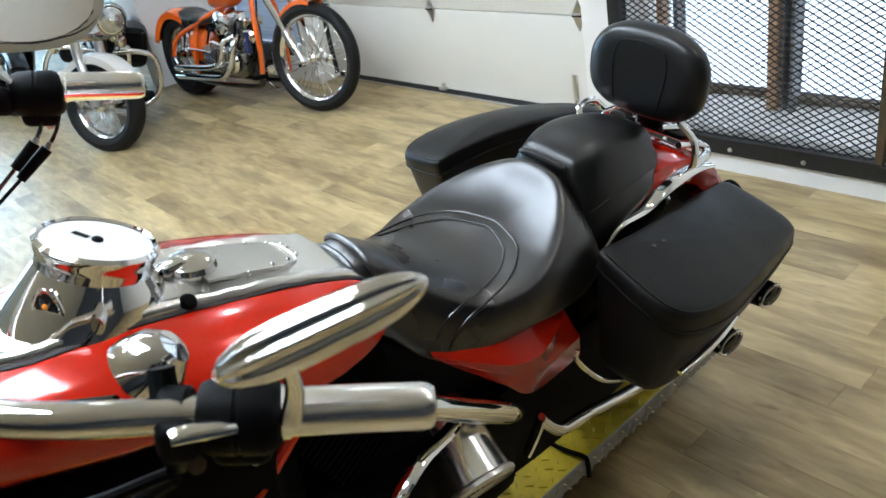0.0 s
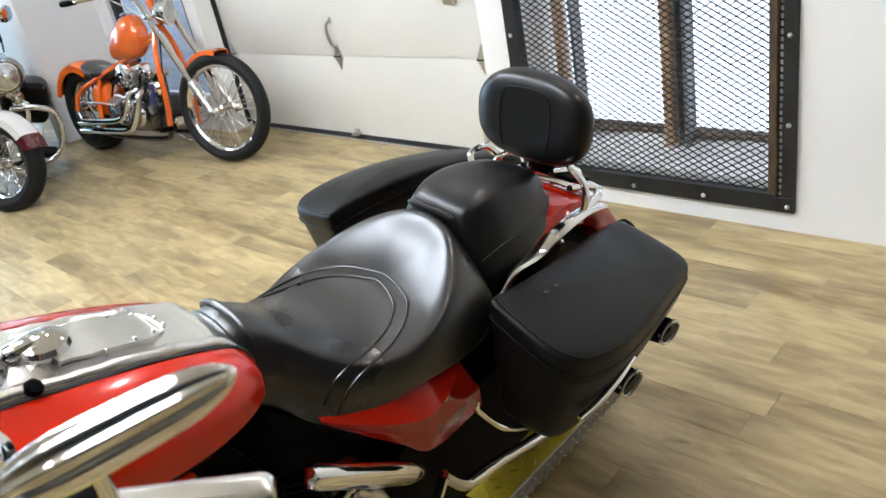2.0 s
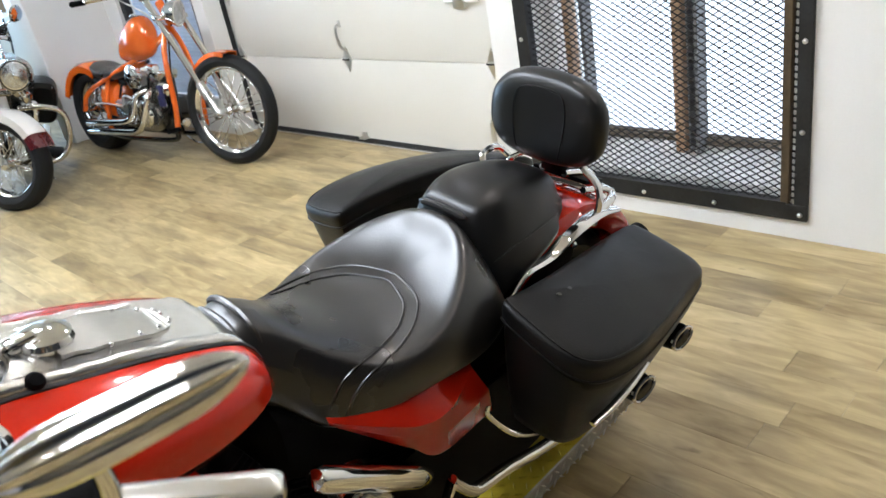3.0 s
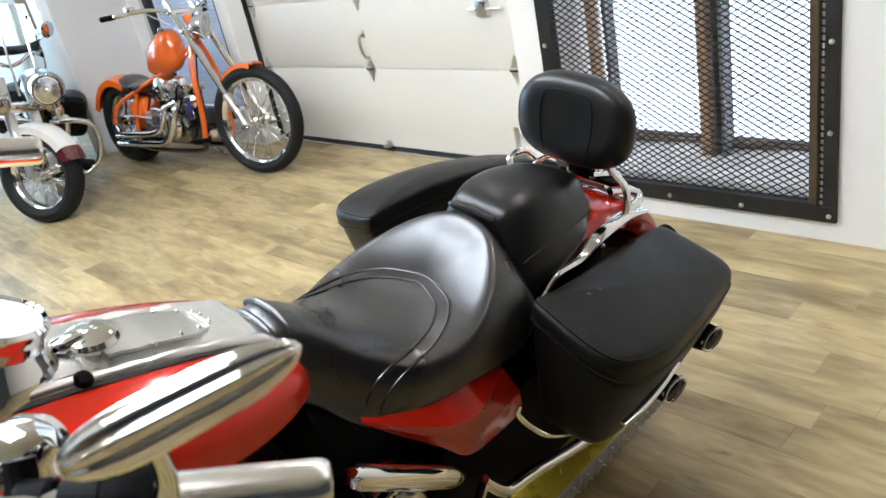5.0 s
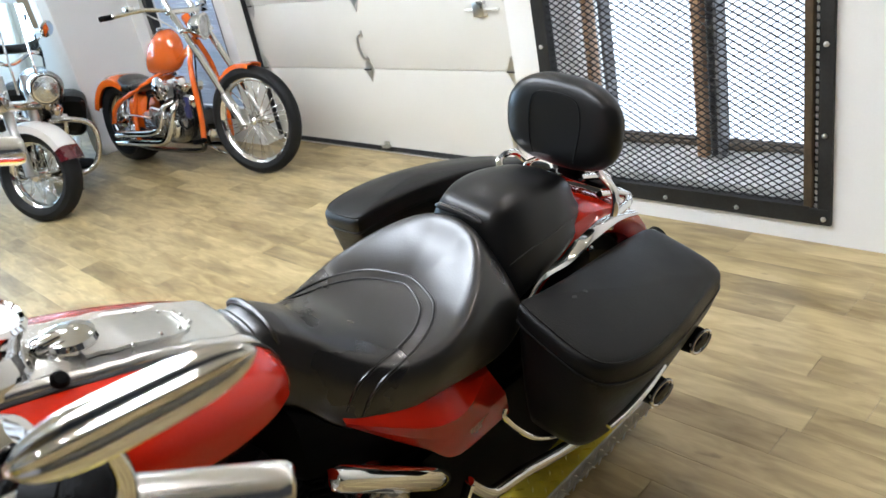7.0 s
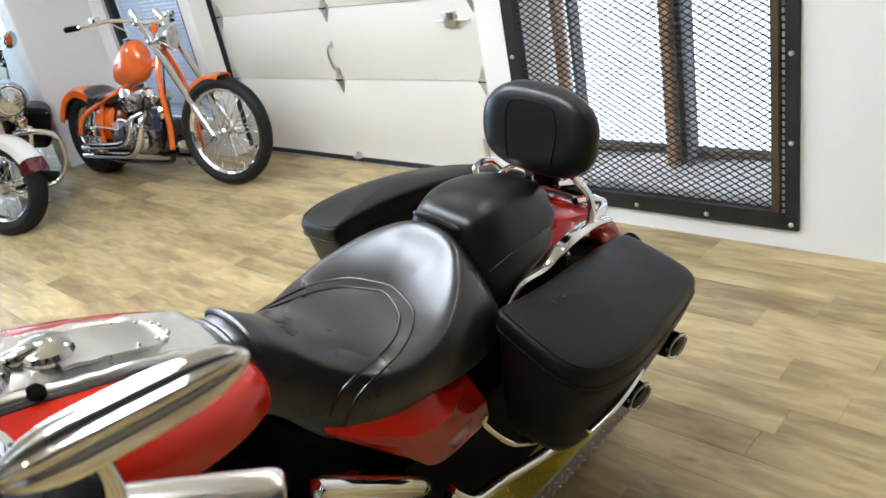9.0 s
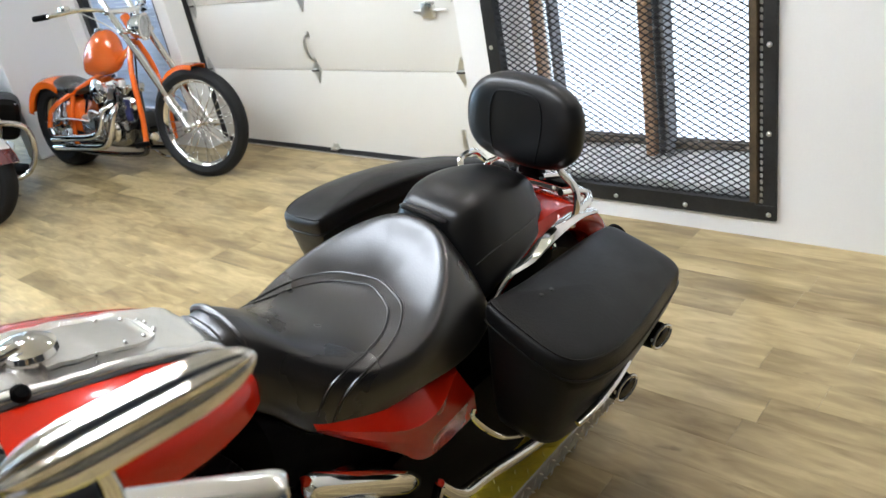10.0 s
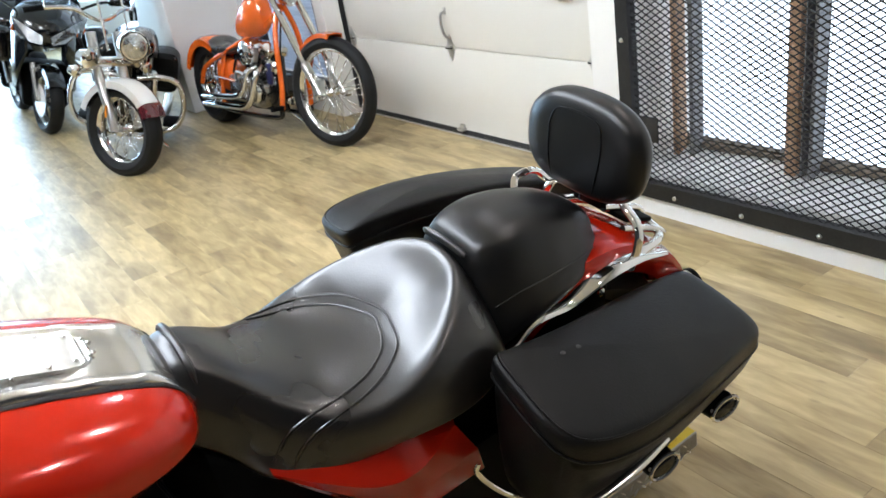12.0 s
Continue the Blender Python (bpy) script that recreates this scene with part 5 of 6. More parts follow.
# ---------- orange chopper by the roller door ----------
def chopper():
    """Local x forward from the rear axle, y to its left, z up."""
    rear, front = Vector((-5.82, 2.575, 0)), Vector((-3.99, 2.764, 0))
    way = (front - rear).normalized()
    base = (front + rear) / 2
    m = Matrix((way, Vector((0, 0, 1)).cross(way), Vector((0, 0, 1)))).transposed().to_4x4()
    m.translation = base
    c = thing("orange_chopper", m @ Matrix.Rotation(radians(-8), 4, "X"), "orange custom chopper with wire wheels and chrome engine, parked", "motorcycle")
    BARS = Matrix.Translation((0.03, 0, -0.045))
    f = -0.79  # rear axle
    side = Matrix.Rotation(radians(90), 4, "Z")
    wheel(c, "front_wheel", Matrix.Translation((0.86, 0, 0.367)) @ Matrix.Rotation(radians(13), 4, "Z") @ side, 0.367, 0.092, 0.288, spokes=32, hub_r=0.026)
    wheel(c, "rear_wheel", Matrix.Translation((f, 0, 0.33)) @ side, 0.33, 0.20, 0.215, spokes=40, hub_r=0.05)
    for s in (-1, 1):
        part("fork_leg", tube([(0.86, s * 0.095, 0.345), (0.71, s * 0.095, 0.53), (0.695, s * 0.095, 0.55)], [0.027, 0.033, 0.028], n=12, steps=2), SATIN, c, "polished lower fork leg")
        part("fork_tube", tube([(0.71, s * 0.095, 0.53), (0.18, s * 0.095, 1.19)], 0.0225, n=12, steps=1), CHROME, c, "long chrome fork tube")
        part("axle_boss", lathe([(0.022, -0.02), (0.022, 0.02)], 14, aim((0.86, s * 0.115, 0.345), (0, s, 0))), CHROME, c)
    for fx, fz in ((0.36, 0.985), (0.24, 1.115)):
        part("triple_tree", rbox(fx - 0.03, fx + 0.03, -0.125, 0.125, fz - 0.018, fz + 0.018, 0.012, 2), CHROME, c)
    part("handlebar", tube([(-0.12, -0.40, 1.165), (0.0, -0.34, 1.175), (0.12, -0.22, 1.19), (0.20, -0.09, 1.17), (0.20, 0.09, 1.17), (0.12, 0.22, 1.19), (0.0, 0.34, 1.175), (-0.12, 0.40, 1.165)], 0.014, n=10), CHROME, c, "wide chrome handlebar", m=BARS)
    for s in (-1, 1):
        part("grip", tube([(-0.16, s * 0.415, 1.163), (-0.06, s * 0.37, 1.17)], 0.019, n=12, steps=1), PLASTIC, c, m=BARS)
        part("brake_lever", tube([(-0.15, s * 0.36, 1.16), (-0.06, s * 0.33, 1.165), (0.0, s * 0.30, 1.19)], 0.006, n=6), CHROME, c, m=BARS)
        part("reservoir", rbox(-0.02, 0.05, s * 0.29 - 0.025, s * 0.29 + 0.025, 1.18, 1.225, 0.008, 2), CHROME, c, m=BARS)
    lamp = part("headlamp", lathe([(0.0, -0.10), (0.04, -0.095), (0.07, -0.06), (0.085, -0.01), (0.09, 0.0), (0.09, 0.012), (0.083, 0.014)], 28, aim((0.45, 0.0, 1.005), (1, 0.55, -0.12))), CHROME, c, "chrome headlamp")
    part("lens", lathe([(0.083, 0.010), (0.06, 0.022), (0.0, 0.028)], 28, aim((0.45, 0.0, 1.005), (1, 0.55, -0.12))), LENS, lamp)
    part("lamp_bracket", tube([(0.40, -0.02, 0.95), (0.34, 0, 0.93), (0.30, 0, 0.96)], 0.016, n=8), CHROME, c)
    TANKC = [(-0.29, 0.745, 0.03, 0.02), (-0.265, 0.76, 0.075, 0.07), (-0.19, 0.81, 0.095, 0.125), (-0.08, 0.845, 0.108, 0.155), (0.0, 0.86, 0.098, 0.148), (0.055, 0.862, 0.072, 0.11), (0.085, 0.862, 0.045, 0.06)]
    part("fuel_tank", moved(loft([sellipse(y, 0, cz, hw, hz, 2.2, 28) for y, cz, hw, hz in spline(TANKC, 4)]), Matrix.Rotation(radians(-90), 4, "Z") @ Matrix.Diagonal((1, 1, 1, 1))), ORANGE, c, "orange fuel tank")
    part("filler_cap", lathe([(0.03, 0), (0.03, 0.012), (0.02, 0.02), (0, 0.021)], 18, aim((-0.02, -0.04, 1.002), (0, 0, 1))), CHROME, c)
    # tubes of the chassis
    part("backbone", tube([(0.30, 0, 0.90), (0.0, 0, 0.75), (-0.42, 0, 0.59), (-0.52, 0, 0.56)], 0.022, n=10), ORANGE, c, "orange frame backbone")
    part("neck", tube([(0.26, 0, 1.08), (0.36, 0, 0.95)], 0.032, n=12, steps=1), ORANGE, c)
    for s in (-1, 1):
        part("down_tube", tube([(0.30, s * 0.02, 0.93), (0.34, s * 0.09, 0.72), (0.38, s * 0.11, 0.40), (0.37, s * 0.12, 0.22)], 0.019, n=10), ORANGE, c, "orange frame tube")
        part("lower_rail", tube([(0.37, s * 0.12, 0.22), (0.28, s * 0.12, 0.155), (-0.4, s * 0.13, 0.15), (-0.70, s * 0.15, 0.22), (f, s * 0.16, 0.33)], 0.018, n=10), BLACK, c)
        part("seat_stay", tube([(-0.08, s * 0.03, 0.72), (-0.40, s * 0.10, 0.60), (-0.70, s * 0.15, 0.47), (f, s * 0.16, 0.33)], 0.018, n=10), ORANGE, c)
        part("rear_post", tube([(-0.46, s * 0.09, 0.60), (-0.50, s * 0.12, 0.4), (-0.52, s * 0.13, 0.17)], 0.017, n=8), ORANGE, c)
    part("seat", loft([sellipse(x, 0, cz, hw, hz, 2.6, 20) for x, cz, hw, hz in ((0.24, 0.625, 0.05, 0.02), (0.30, 0.615, 0.09, 0.03), (0.45, 0.60, 0.135, 0.04), (0.58, 0.615, 0.14, 0.045), (0.66, 0.65, 0.12, 0.04), (0.70, 0.675, 0.06, 0.02))]), SEATSKIN, c, "black leather solo seat", m=Matrix.Rotation(radians(90), 4, "Z"))
    rings = []
    for k in range(22):
        a = radians(58 + k * 5.0)
        rings.append([(f + 0.372 * q * math.cos(a), w, 0.33 + 0.372 * q * math.sin(a)) for w, q in ((-0.125, 0.78), (-0.13, 0.92), (-0.10, 0.98), (0, 1.0), (0.10, 0.98), (0.13, 0.92), (0.125, 0.78), (0.118, 0.78), (0.12, 0.90), (0, 0.97), (-0.12, 0.90), (-0.118, 0.78))])
    part("rear_fender", loft(rings), ORANGE, c, "orange rear fender", sharp=50)
    part("oil_tank", loft([sellipse(x, 0, cz, hw, hz, 3, 20) for x, cz, hw, hz in ((0.40, 0.40, 0.06, 0.08), (0.43, 0.40, 0.10, 0.13), (0.57, 0.40, 0.12, 0.15), (0.62, 0.40, 0.10, 0.12))]), ORANGE, c, "orange oil tank", m=Matrix.Rotation(radians(90), 4, "Z"))
    rings = []
    for k in range(16):
        a = radians(78 + k * 6.2)
        rings.append([(0.86 + 0.394 * q * math.cos(a), w, 0.367 + 0.394 * q * math.sin(a)) for w, q in ((-0.06, 0.90), (-0.058, 0.975), (0, 1.0), (0.058, 0.975), (0.06, 0.90), (0.055, 0.90), (0.05, 0.96), (0, 0.985), (-0.05, 0.96), (-0.055, 0.90))])
    part("front_fender", loft(rings), ORANGE, c, "orange front fender", sharp=50)
    # engine
    part("crankcase", loft([sellipse(y, 0, 0.31, hw, hz, 3, 24) for y, hw, hz in ((-0.13, 0.09, 0.08), (-0.11, 0.135, 0.115), (0.07, 0.135, 0.115), (0.09, 0.09, 0.08))]), ALLOY, c, "cast engine case")
    part("cam_cover", lathe([(0.085, 0), (0.09, 0.02), (0.075, 0.035), (0.03, 0.04), (0, 0.04)], 24, aim((0.06, -0.135, 0.33), (0, -1, 0))), CHROME, c)
    # invented black slab, stands for shade in the gaps of the engine
    part("gap_slab", rbox(-0.44, 0.22, -0.04, 0.04, 0.17, 0.58, 0.02, 2), BLACK, c, "black slab added to darken the engine's gaps")
    # black cover on the hidden side, added as more dark mass
    part("primary_cover", rbox(-0.42, 0.12, 0.10, 0.15, 0.22, 0.42, 0.06, 4), BLACK, c)
    part("gearbox", rbox(-0.42, -0.16, -0.12, 0.12, 0.22, 0.42, 0.03, 3), ALLOY, c)
    for tilt, x in ((22, -0.02), (-22, 0.02)):
        mm = aim((x - math.sin(radians(tilt)) * 0.05, 0, 0.40), (-math.sin(radians(tilt)), 0, math.cos(radians(tilt))))
        cyl = part("cylinder", lathe([(0.06, 0), (0.06, 0.2)], 20, mm), ALLOY, c, "finned alloy cylinder")
        for k in range(9):
            part("fin", lathe([(0.082, 0), (0.083, 0.002), (0.082, 0.004)], 20, mm @ Matrix.Translation((0, 0, 0.02 + k * 0.018))), ALLOY, cyl)
        part("rocker_box", moved(rbox(-0.085, 0.085, -0.075, 0.075, 0.195, 0.27, 0.02, 3), mm), CHROME, cyl, "chrome rocker box")
        part("push_rod", moved(tube([(0.02, -0.10, -0.04), (0.01, -0.085, 0.2)], 0.010, n=8, steps=1), mm), CHROME, cyl)
    part("air_cleaner", lathe([(0.07, 0), (0.085, 0.015), (0.085, 0.045), (0.06, 0.06), (0, 0.063)], 28, aim((0.0, -0.13, 0.60), (0, -1, 0.1))), CHROME, c, "chrome air cleaner")
    for k, (zz, st) in enumerate(((0.205, 0.12), (0.265, -0.02))):
        part("exhaust_pipe", tube([(st * 0.5 + 0.06, -0.10, 0.50), (st + 0.02, -0.165, 0.46), (st - 0.02, -0.19, 0.34), (st - 0.12, -0.20, zz + 0.02), (st - 0.4, -0.205, zz), (-0.68, -0.21, zz - 0.01)], [0.022, 0.023, 0.024, 0.025, 0.027, 0.027], n=12), CHROME, c, "chrome drag pipe")
    part("carburettor", join(lathe([(0.03, 0), (0.035, 0.01), (0.035, 0.05), (0.028, 0.06)], 16, aim((0.0, -0.07, 0.60), (0, -1, 0))), rbox(-0.03, 0.03, -0.12, -0.07, 0.53, 0.59, 0.012, 2)), SATIN, c)
    part("horn", lathe([(0.05, 0), (0.052, 0.01), (0.03, 0.02), (0.028, 0.05), (0, 0.055)], 20, aim((0.24, -0.09, 0.50), (0.6, -1, 0))), CHROME, c)
    part("oil_line", tube([(-0.30, -0.11, 0.36), (-0.18, -0.16, 0.46), (-0.06, -0.14, 0.42), (0.04, -0.14, 0.28)], 0.009, n=8), SATIN, c, "braided oil line")
    part("oil_line", tube([(-0.34, -0.10, 0.44), (-0.20, -0.13, 0.55), (-0.10, -0.10, 0.50)], 0.008, n=8), PLASTIC, c)
    part("belt_guard", tube([(-0.24, -0.13, 0.38), (-0.5, -0.15, 0.40), (-0.78, -0.16, 0.38)], [0.02, 0.016, 0.012], n=8, flat=0.5), CHROME, c)
    part("plug_lead", tube([(0.10, -0.08, 0.62), (0.14, -0.13, 0.58), (0.10, -0.12, 0.52)], 0.005, n=6), PLASTIC, c)
    part("clutch_cable", tube([(0.05, 0.20, 1.14), (0.22, 0.06, 0.95), (0.30, -0.03, 0.7), (0.26, -0.06, 0.4), (0.1, -0.1, 0.28)], 0.006, n=6), PLASTIC, c)
    part("brake_hose", tube([(0.05, -0.24, 1.16), (0.30, -0.10, 0.98), (0.52, -0.08, 0.72), (0.82, -0.08, 0.45)], 0.005, n=6), SATIN, c)
    part("brake_caliper", rbox(0.80, 0.86, -0.10, -0.055, 0.36, 0.46, 0.012, 2), SATIN, c)
    part("coil_cover", rbox(0.16, 0.20, -0.10, -0.06, 0.62, 0.67, 0.012, 3), PEARL, c)
    part("hanging_cloth", rbox(0.225, 0.285, -0.14, -0.11, 0.39, 0.54, 0.014, 3), BLUE, c, "blue cloth tied to the frame")
    part("forward_control", tube([(0.36, -0.12, 0.24), (0.44, -0.16, 0.24), (0.47, -0.22, 0.25)], 0.014, n=8), CHROME, c)
    part("foot_peg", tube([(0.47, -0.17, 0.25), (0.47, -0.26, 0.25)], 0.018, n=10, steps=1), PLASTIC, c)
    part("oil_filter", lathe([(0.032, 0), (0.032, 0.06), (0.024, 0.07)], 18, aim((0.27, 0.0, 0.26), (1, -0.2, 0))), CHROME, c)
    part("side_stand", tube([(-0.05, 0.14, 0.16), (0.02, 0.22, 0.06), (0.05, 0.27, 0.03)], 0.011, n=8), CHROME, c)
    return c


chopper()


# ---------- pearl and maroon cruiser with windscreen ----------
def facing(place, way):
    x = Vector(way).normalized()
    m = Matrix((x, Vector((0, 0, 1)).cross(x), Vector((0, 0, 1)))).transposed().to_4x4()
    m.translation = place
    return m


def cruiser(m, label, fender_mat, side_mat, tank_mat, screen=True, steer=47):
    """Local x forward, origin on the ground under the front axle."""
    c = thing("cruiser_motorcycle", m, label, "motorcycle")
    side = Matrix.Rotation(radians(90), 4, "Z")
    R = Matrix.Translation((0, 0, 0)) @ Matrix.Rotation(radians(steer), 4, "Z")
    wheel(c, "front_wheel", R @ Matrix.Translation((0, 0, 0.325)) @ side, 0.325, 0.13, 0.225, spokes=40, hub_r=0.04)
    rings, rings2 = [], []
    for k in range(18):
        a = radians(28 + k * 8.0)
        def arc(pairs):
            return [tuple(R @ Vector((0.36 * q * math.cos(a), w, 0.325 + 0.36 * q * math.sin(a)))) for w, q in pairs]
        if k > 1:
            rings.append(arc(((-0.0905, 0.80), (-0.0875, 0.935), (-0.052, 0.989), (0, 1.005), (0.05, 0.989), (0.045, 0.965), (0, 0.975), (-0.045, 0.965), (-0.076, 0.90), (-0.083, 0.80))))
        rings2.append(arc(((-0.088, 0.80), (-0.085, 0.93), (-0.05, 0.982), (0.05, 0.982), (0.085, 0.93), (0.088, 0.80), (0.082, 0.80), (0.078, 0.91), (0, 0.955), (-0.078, 0.91), (-0.082, 0.80))))
    fend = part("front_fender", loft(rings2), side_mat, c, "two-tone front fender", sharp=50)
    part("fender_crown", loft(rings), fender_mat, fend, "pearl white crown")
    for s in (-1, 1):
        part("fork_leg", moved(tube([(0.02, s * 0.105, 0.33), (-0.02, s * 0.105, 0.45), (-0.10, s * 0.105, 0.60), (-0.115, s * 0.105, 0.63)], [0.028, 0.03, 0.031, 0.031], n=12, steps=2), R), SATIN, c, "polished fork leg")
        part("fork_cover", moved(tube([(-0.11, s * 0.105, 0.62), (-0.22, s * 0.105, 0.95)], 0.034, n=12, steps=1), R), SATIN, c, "metal fork cover")
        part("turn_signal", moved(lathe([(0, -0.05), (0.03, -0.04), (0.042, 0.0), (0.042, 0.012), (0.03, 0.02), (0, 0.024)], 20, aim((-0.12, s * 0.30, 0.72), (1, 0, 0))), R), CHROME, c, "round chrome turn signal")
        part("passing_lamp", moved(lathe([(0, -0.09), (0.05, -0.07), (0.068, 0.0), (0.072, 0.01), (0.05, 0.03), (0, 0.036)], 24, aim((-0.10, s * 0.21, 0.80), (1, 0, 0))), R), CHROME, c)
        part("grip", moved(tube([(-0.42, s * 0.44, 1.05), (-0.36, s * 0.34, 1.08)], 0.019, n=10, steps=1), R), PLASTIC, c)
        part("mirror", moved(lathe([(0, -0.02), (0.05, -0.012), (0.06, 0.0), (0.058, 0.004), (0, 0.005)], 20, aim((-0.30, s * 0.42, 1.26), (-1, 0, 0.1))), R), CHROME, c)
        part("mirror_stem", moved(tube([(-0.36, s * 0.33, 1.08), (-0.33, s * 0.37, 1.18), (-0.30, s * 0.42, 1.24)], 0.006, n=6), R), CHROME, c)
        part("engine_guard", tube([(-0.30, s * 0.06, 0.64), (-0.30, s * 0.22, 0.66), (-0.32, s * 0.34, 0.62), (-0.34, s * 0.385, 0.46), (-0.34, s * 0.35, 0.32), (-0.33, s * 0.25, 0.26), (-0.32, s * 0.08, 0.22)], 0.019, n=12), CHROME, c, "chrome engine guard hoop")
        part("foot_board", rbox(-0.72, -0.42, s * 0.30 - 0.06, s * 0.30 + 0.06, 0.27, 0.30, 0.012, 2), PLASTIC, c)
        b = part("saddlebag", loft([sellipse(x, s * 0.23, 0.55, hw, hz, 4, 24) for x, hw, hz in ((1.15, 0.07, 0.12), (1.18, 0.10, 0.16), (1.30, 0.115, 0.175), (1.60, 0.115, 0.165), (1.68, 0.09, 0.14))]), BAGSKIN, c, "black studded leather saddlebag", m=Matrix.Rotation(radians(90), 4, "Z") @ Matrix.Diagonal((1, 1, 1, 1)))
        for k in range(6):
            part("stud", lathe([(0.008, 0), (0.006, 0.004), (0, 0.006)], 8, aim((s * 0.23 - 0.07 + 0.028 * k, 1.165, 0.67 + 0.004 * (k % 2)), (0, -1, 0.5))), CHROME, b)
        part("lower_panel", tube([(-0.9, s * 0.22, 0.2), (-1.4, s * 0.25, 0.21), (-1.75, s * 0.26, 0.24)], [0.03, 0.042, 0.042], n=12), CHROME, c, "chrome silencer")
    lamp = part("headlamp", moved(lathe([(0.0, -0.15), (0.06, -0.14), (0.095, -0.07), (0.10, 0.0), (0.104, 0.004), (0.104, 0.02), (0.094, 0.022)], 32, aim((0.02, 0.045, 0.90), (1, -0.42, 0.02))), R), CHROME, c, "round chrome headlamp")
    part("lens", moved(lathe([(0.094, 0.016), (0.07, 0.028), (0.0, 0.034)], 32, aim((0.02, 0.045, 0.90), (1, -0.42, 0.02))), R), LENS, lamp)
    part("bezel", moved(tube([tuple(aim((0.02, 0.045, 0.90), (1, -0.42, 0.02)) @ Vector((0.095 * math.cos(a), 0.095 * math.sin(a), 0.022))) for a in (2 * math.pi * k / 32 for k in range(33))], 0.005, n=8, steps=1), R), BLACK, lamp)
    part("bulb_shield", moved(lathe([(0.02, 0.03), (0.018, 0.042), (0, 0.046)], 14, aim((0.02, 0.045, 0.90), (1, -0.42, 0.02))), R), CHROME, lamp)
    part("handlebar", moved(tube([(-0.36, -0.34, 1.08), (-0.28, -0.2, 1.09), (-0.24, -0.05, 1.03), (-0.24, 0.05, 1.03), (-0.28, 0.2, 1.09), (-0.36, 0.34, 1.08)], 0.014, n=10), R), CHROME, c)
    part("light_bar", moved(tube([(-0.12, -0.30, 0.72), (-0.13, -0.15, 0.76), (-0.13, 0.15, 0.76), (-0.12, 0.30, 0.72)], 0.014, n=10), R), CHROME, c)
    part("lower_clamp", moved(rbox(-0.17, -0.09, -0.15, 0.15, 0.74, 0.80, 0.02, 2), R), CHROME, c)
    if screen:
        rings = []
        for k in range(9):
            z = 0.82 + k * 0.075
            w = 0.27 - 0.02 * abs(k - 4) / 2
            rings.append([(-0.02 - 0.22 * k / 8 - 0.07 * (j / 6) ** 2 * 1.0, w * j / 6, z) for j in range(-6, 7)])
        ws = part("windscreen", moved(loft(rings, caps=False, closed=False), R), WINDSCREEN, c, "clear tall windscreen", sharp=0)
        for s in (-1, 1):
            part("screen_strut", moved(tube([(-0.05, s * 0.10, 0.86), (-0.14, s * 0.10, 1.12), (-0.22, s * 0.10, 1.38)], 0.010, n=8, flat=0.5), R), CHROME, ws)
    part("fuel_tank", loft([sellipse(x, 0, cz, hw, hz, 2.3, 24) for x, cz, hw, hz in ((0.36, 0.82, 0.05, 0.04), (0.42, 0.83, 0.12, 0.11), (0.6, 0.84, 0.17, 0.13), (0.8, 0.80, 0.16, 0.11), (0.95, 0.76, 0.08, 0.05))]), tank_mat, c, "two-tone fuel tank", m=Matrix.Rotation(radians(90), 4, "Z"))
    part("seat", loft([sellipse(x, 0, cz, hw, hz, 2.6, 20) for x, cz, hw, hz in ((0.92, 0.74, 0.08, 0.03), (1.0, 0.72, 0.15, 0.05), (1.2, 0.71, 0.18, 0.06), (1.35, 0.78, 0.16, 0.06), (1.6, 0.80, 0.13, 0.05), (1.7, 0.78, 0.06, 0.03))]), SEATSKIN, c, m=Matrix.Rotation(radians(90), 4, "Z"))
    part("engine_block", loft([sellipse(x, 0, 0.42, hw, hz, 3.5, 24) for x, hw, hz in ((0.42, 0.10, 0.14), (0.46, 0.17, 0.22), (0.85, 0.19, 0.24), (0.95, 0.12, 0.16))]), BLACK, c, "black engine", m=Matrix.Rotation(radians(90), 4, "Z"))
    for s in (-1, 1):
        part("cylinder_head", rbox(-0.62, -0.46, s * 0.15 - 0.04, s * 0.15 + 0.04, 0.48, 0.66, 0.02, 3), CHROME, c)
    part("rear_fender", loft([sellipse(x, 0, cz, hw, hz, 3, 20) for x, cz, hw, hz in ((1.4, 0.62, 0.10, 0.08), (1.7, 0.62, 0.11, 0.09), (1.95, 0.5, 0.11, 0.08), (2.02, 0.42, 0.08, 0.05))]), side_mat, c, m=Matrix.Rotation(radians(90), 4, "Z"))
    wheel(c, "rear_wheel", Matrix.Translation((-1.68, 0, 0.315)) @ side, 0.315, 0.15, 0.215, spokes=0, hub_r=0.05, cast=5, rim_mat=CHROME)
    part("frame_rail", tube([(-0.28, 0, 0.78), (-0.36, 0, 0.25), (-0.8, 0, 0.16), (-1.5, 0, 0.26)], 0.025, n=8), BLACK, c)
    part("side_stand", tube([(-0.55, 0.16, 0.2), (-0.50, 0.30, 0.08), (-0.47, 0.40, 0.012)], 0.012, n=8), CHROME, c, "chrome side stand")
    part("amber_reflector", moved(rbox(-0.03, -0.015, -0.145, -0.135, 0.42, 0.50, 0.002, 1), R), AMBER, c)
    return c


cruiser(facing((-5.07, 1.55, 0), (0.94, -0.33, 0)) @ Matrix.Rotation(radians(-19), 4, "X"), "pearl white and maroon cruiser with clear windscreen and engine guard", PEARL, MAROON, BLACK)


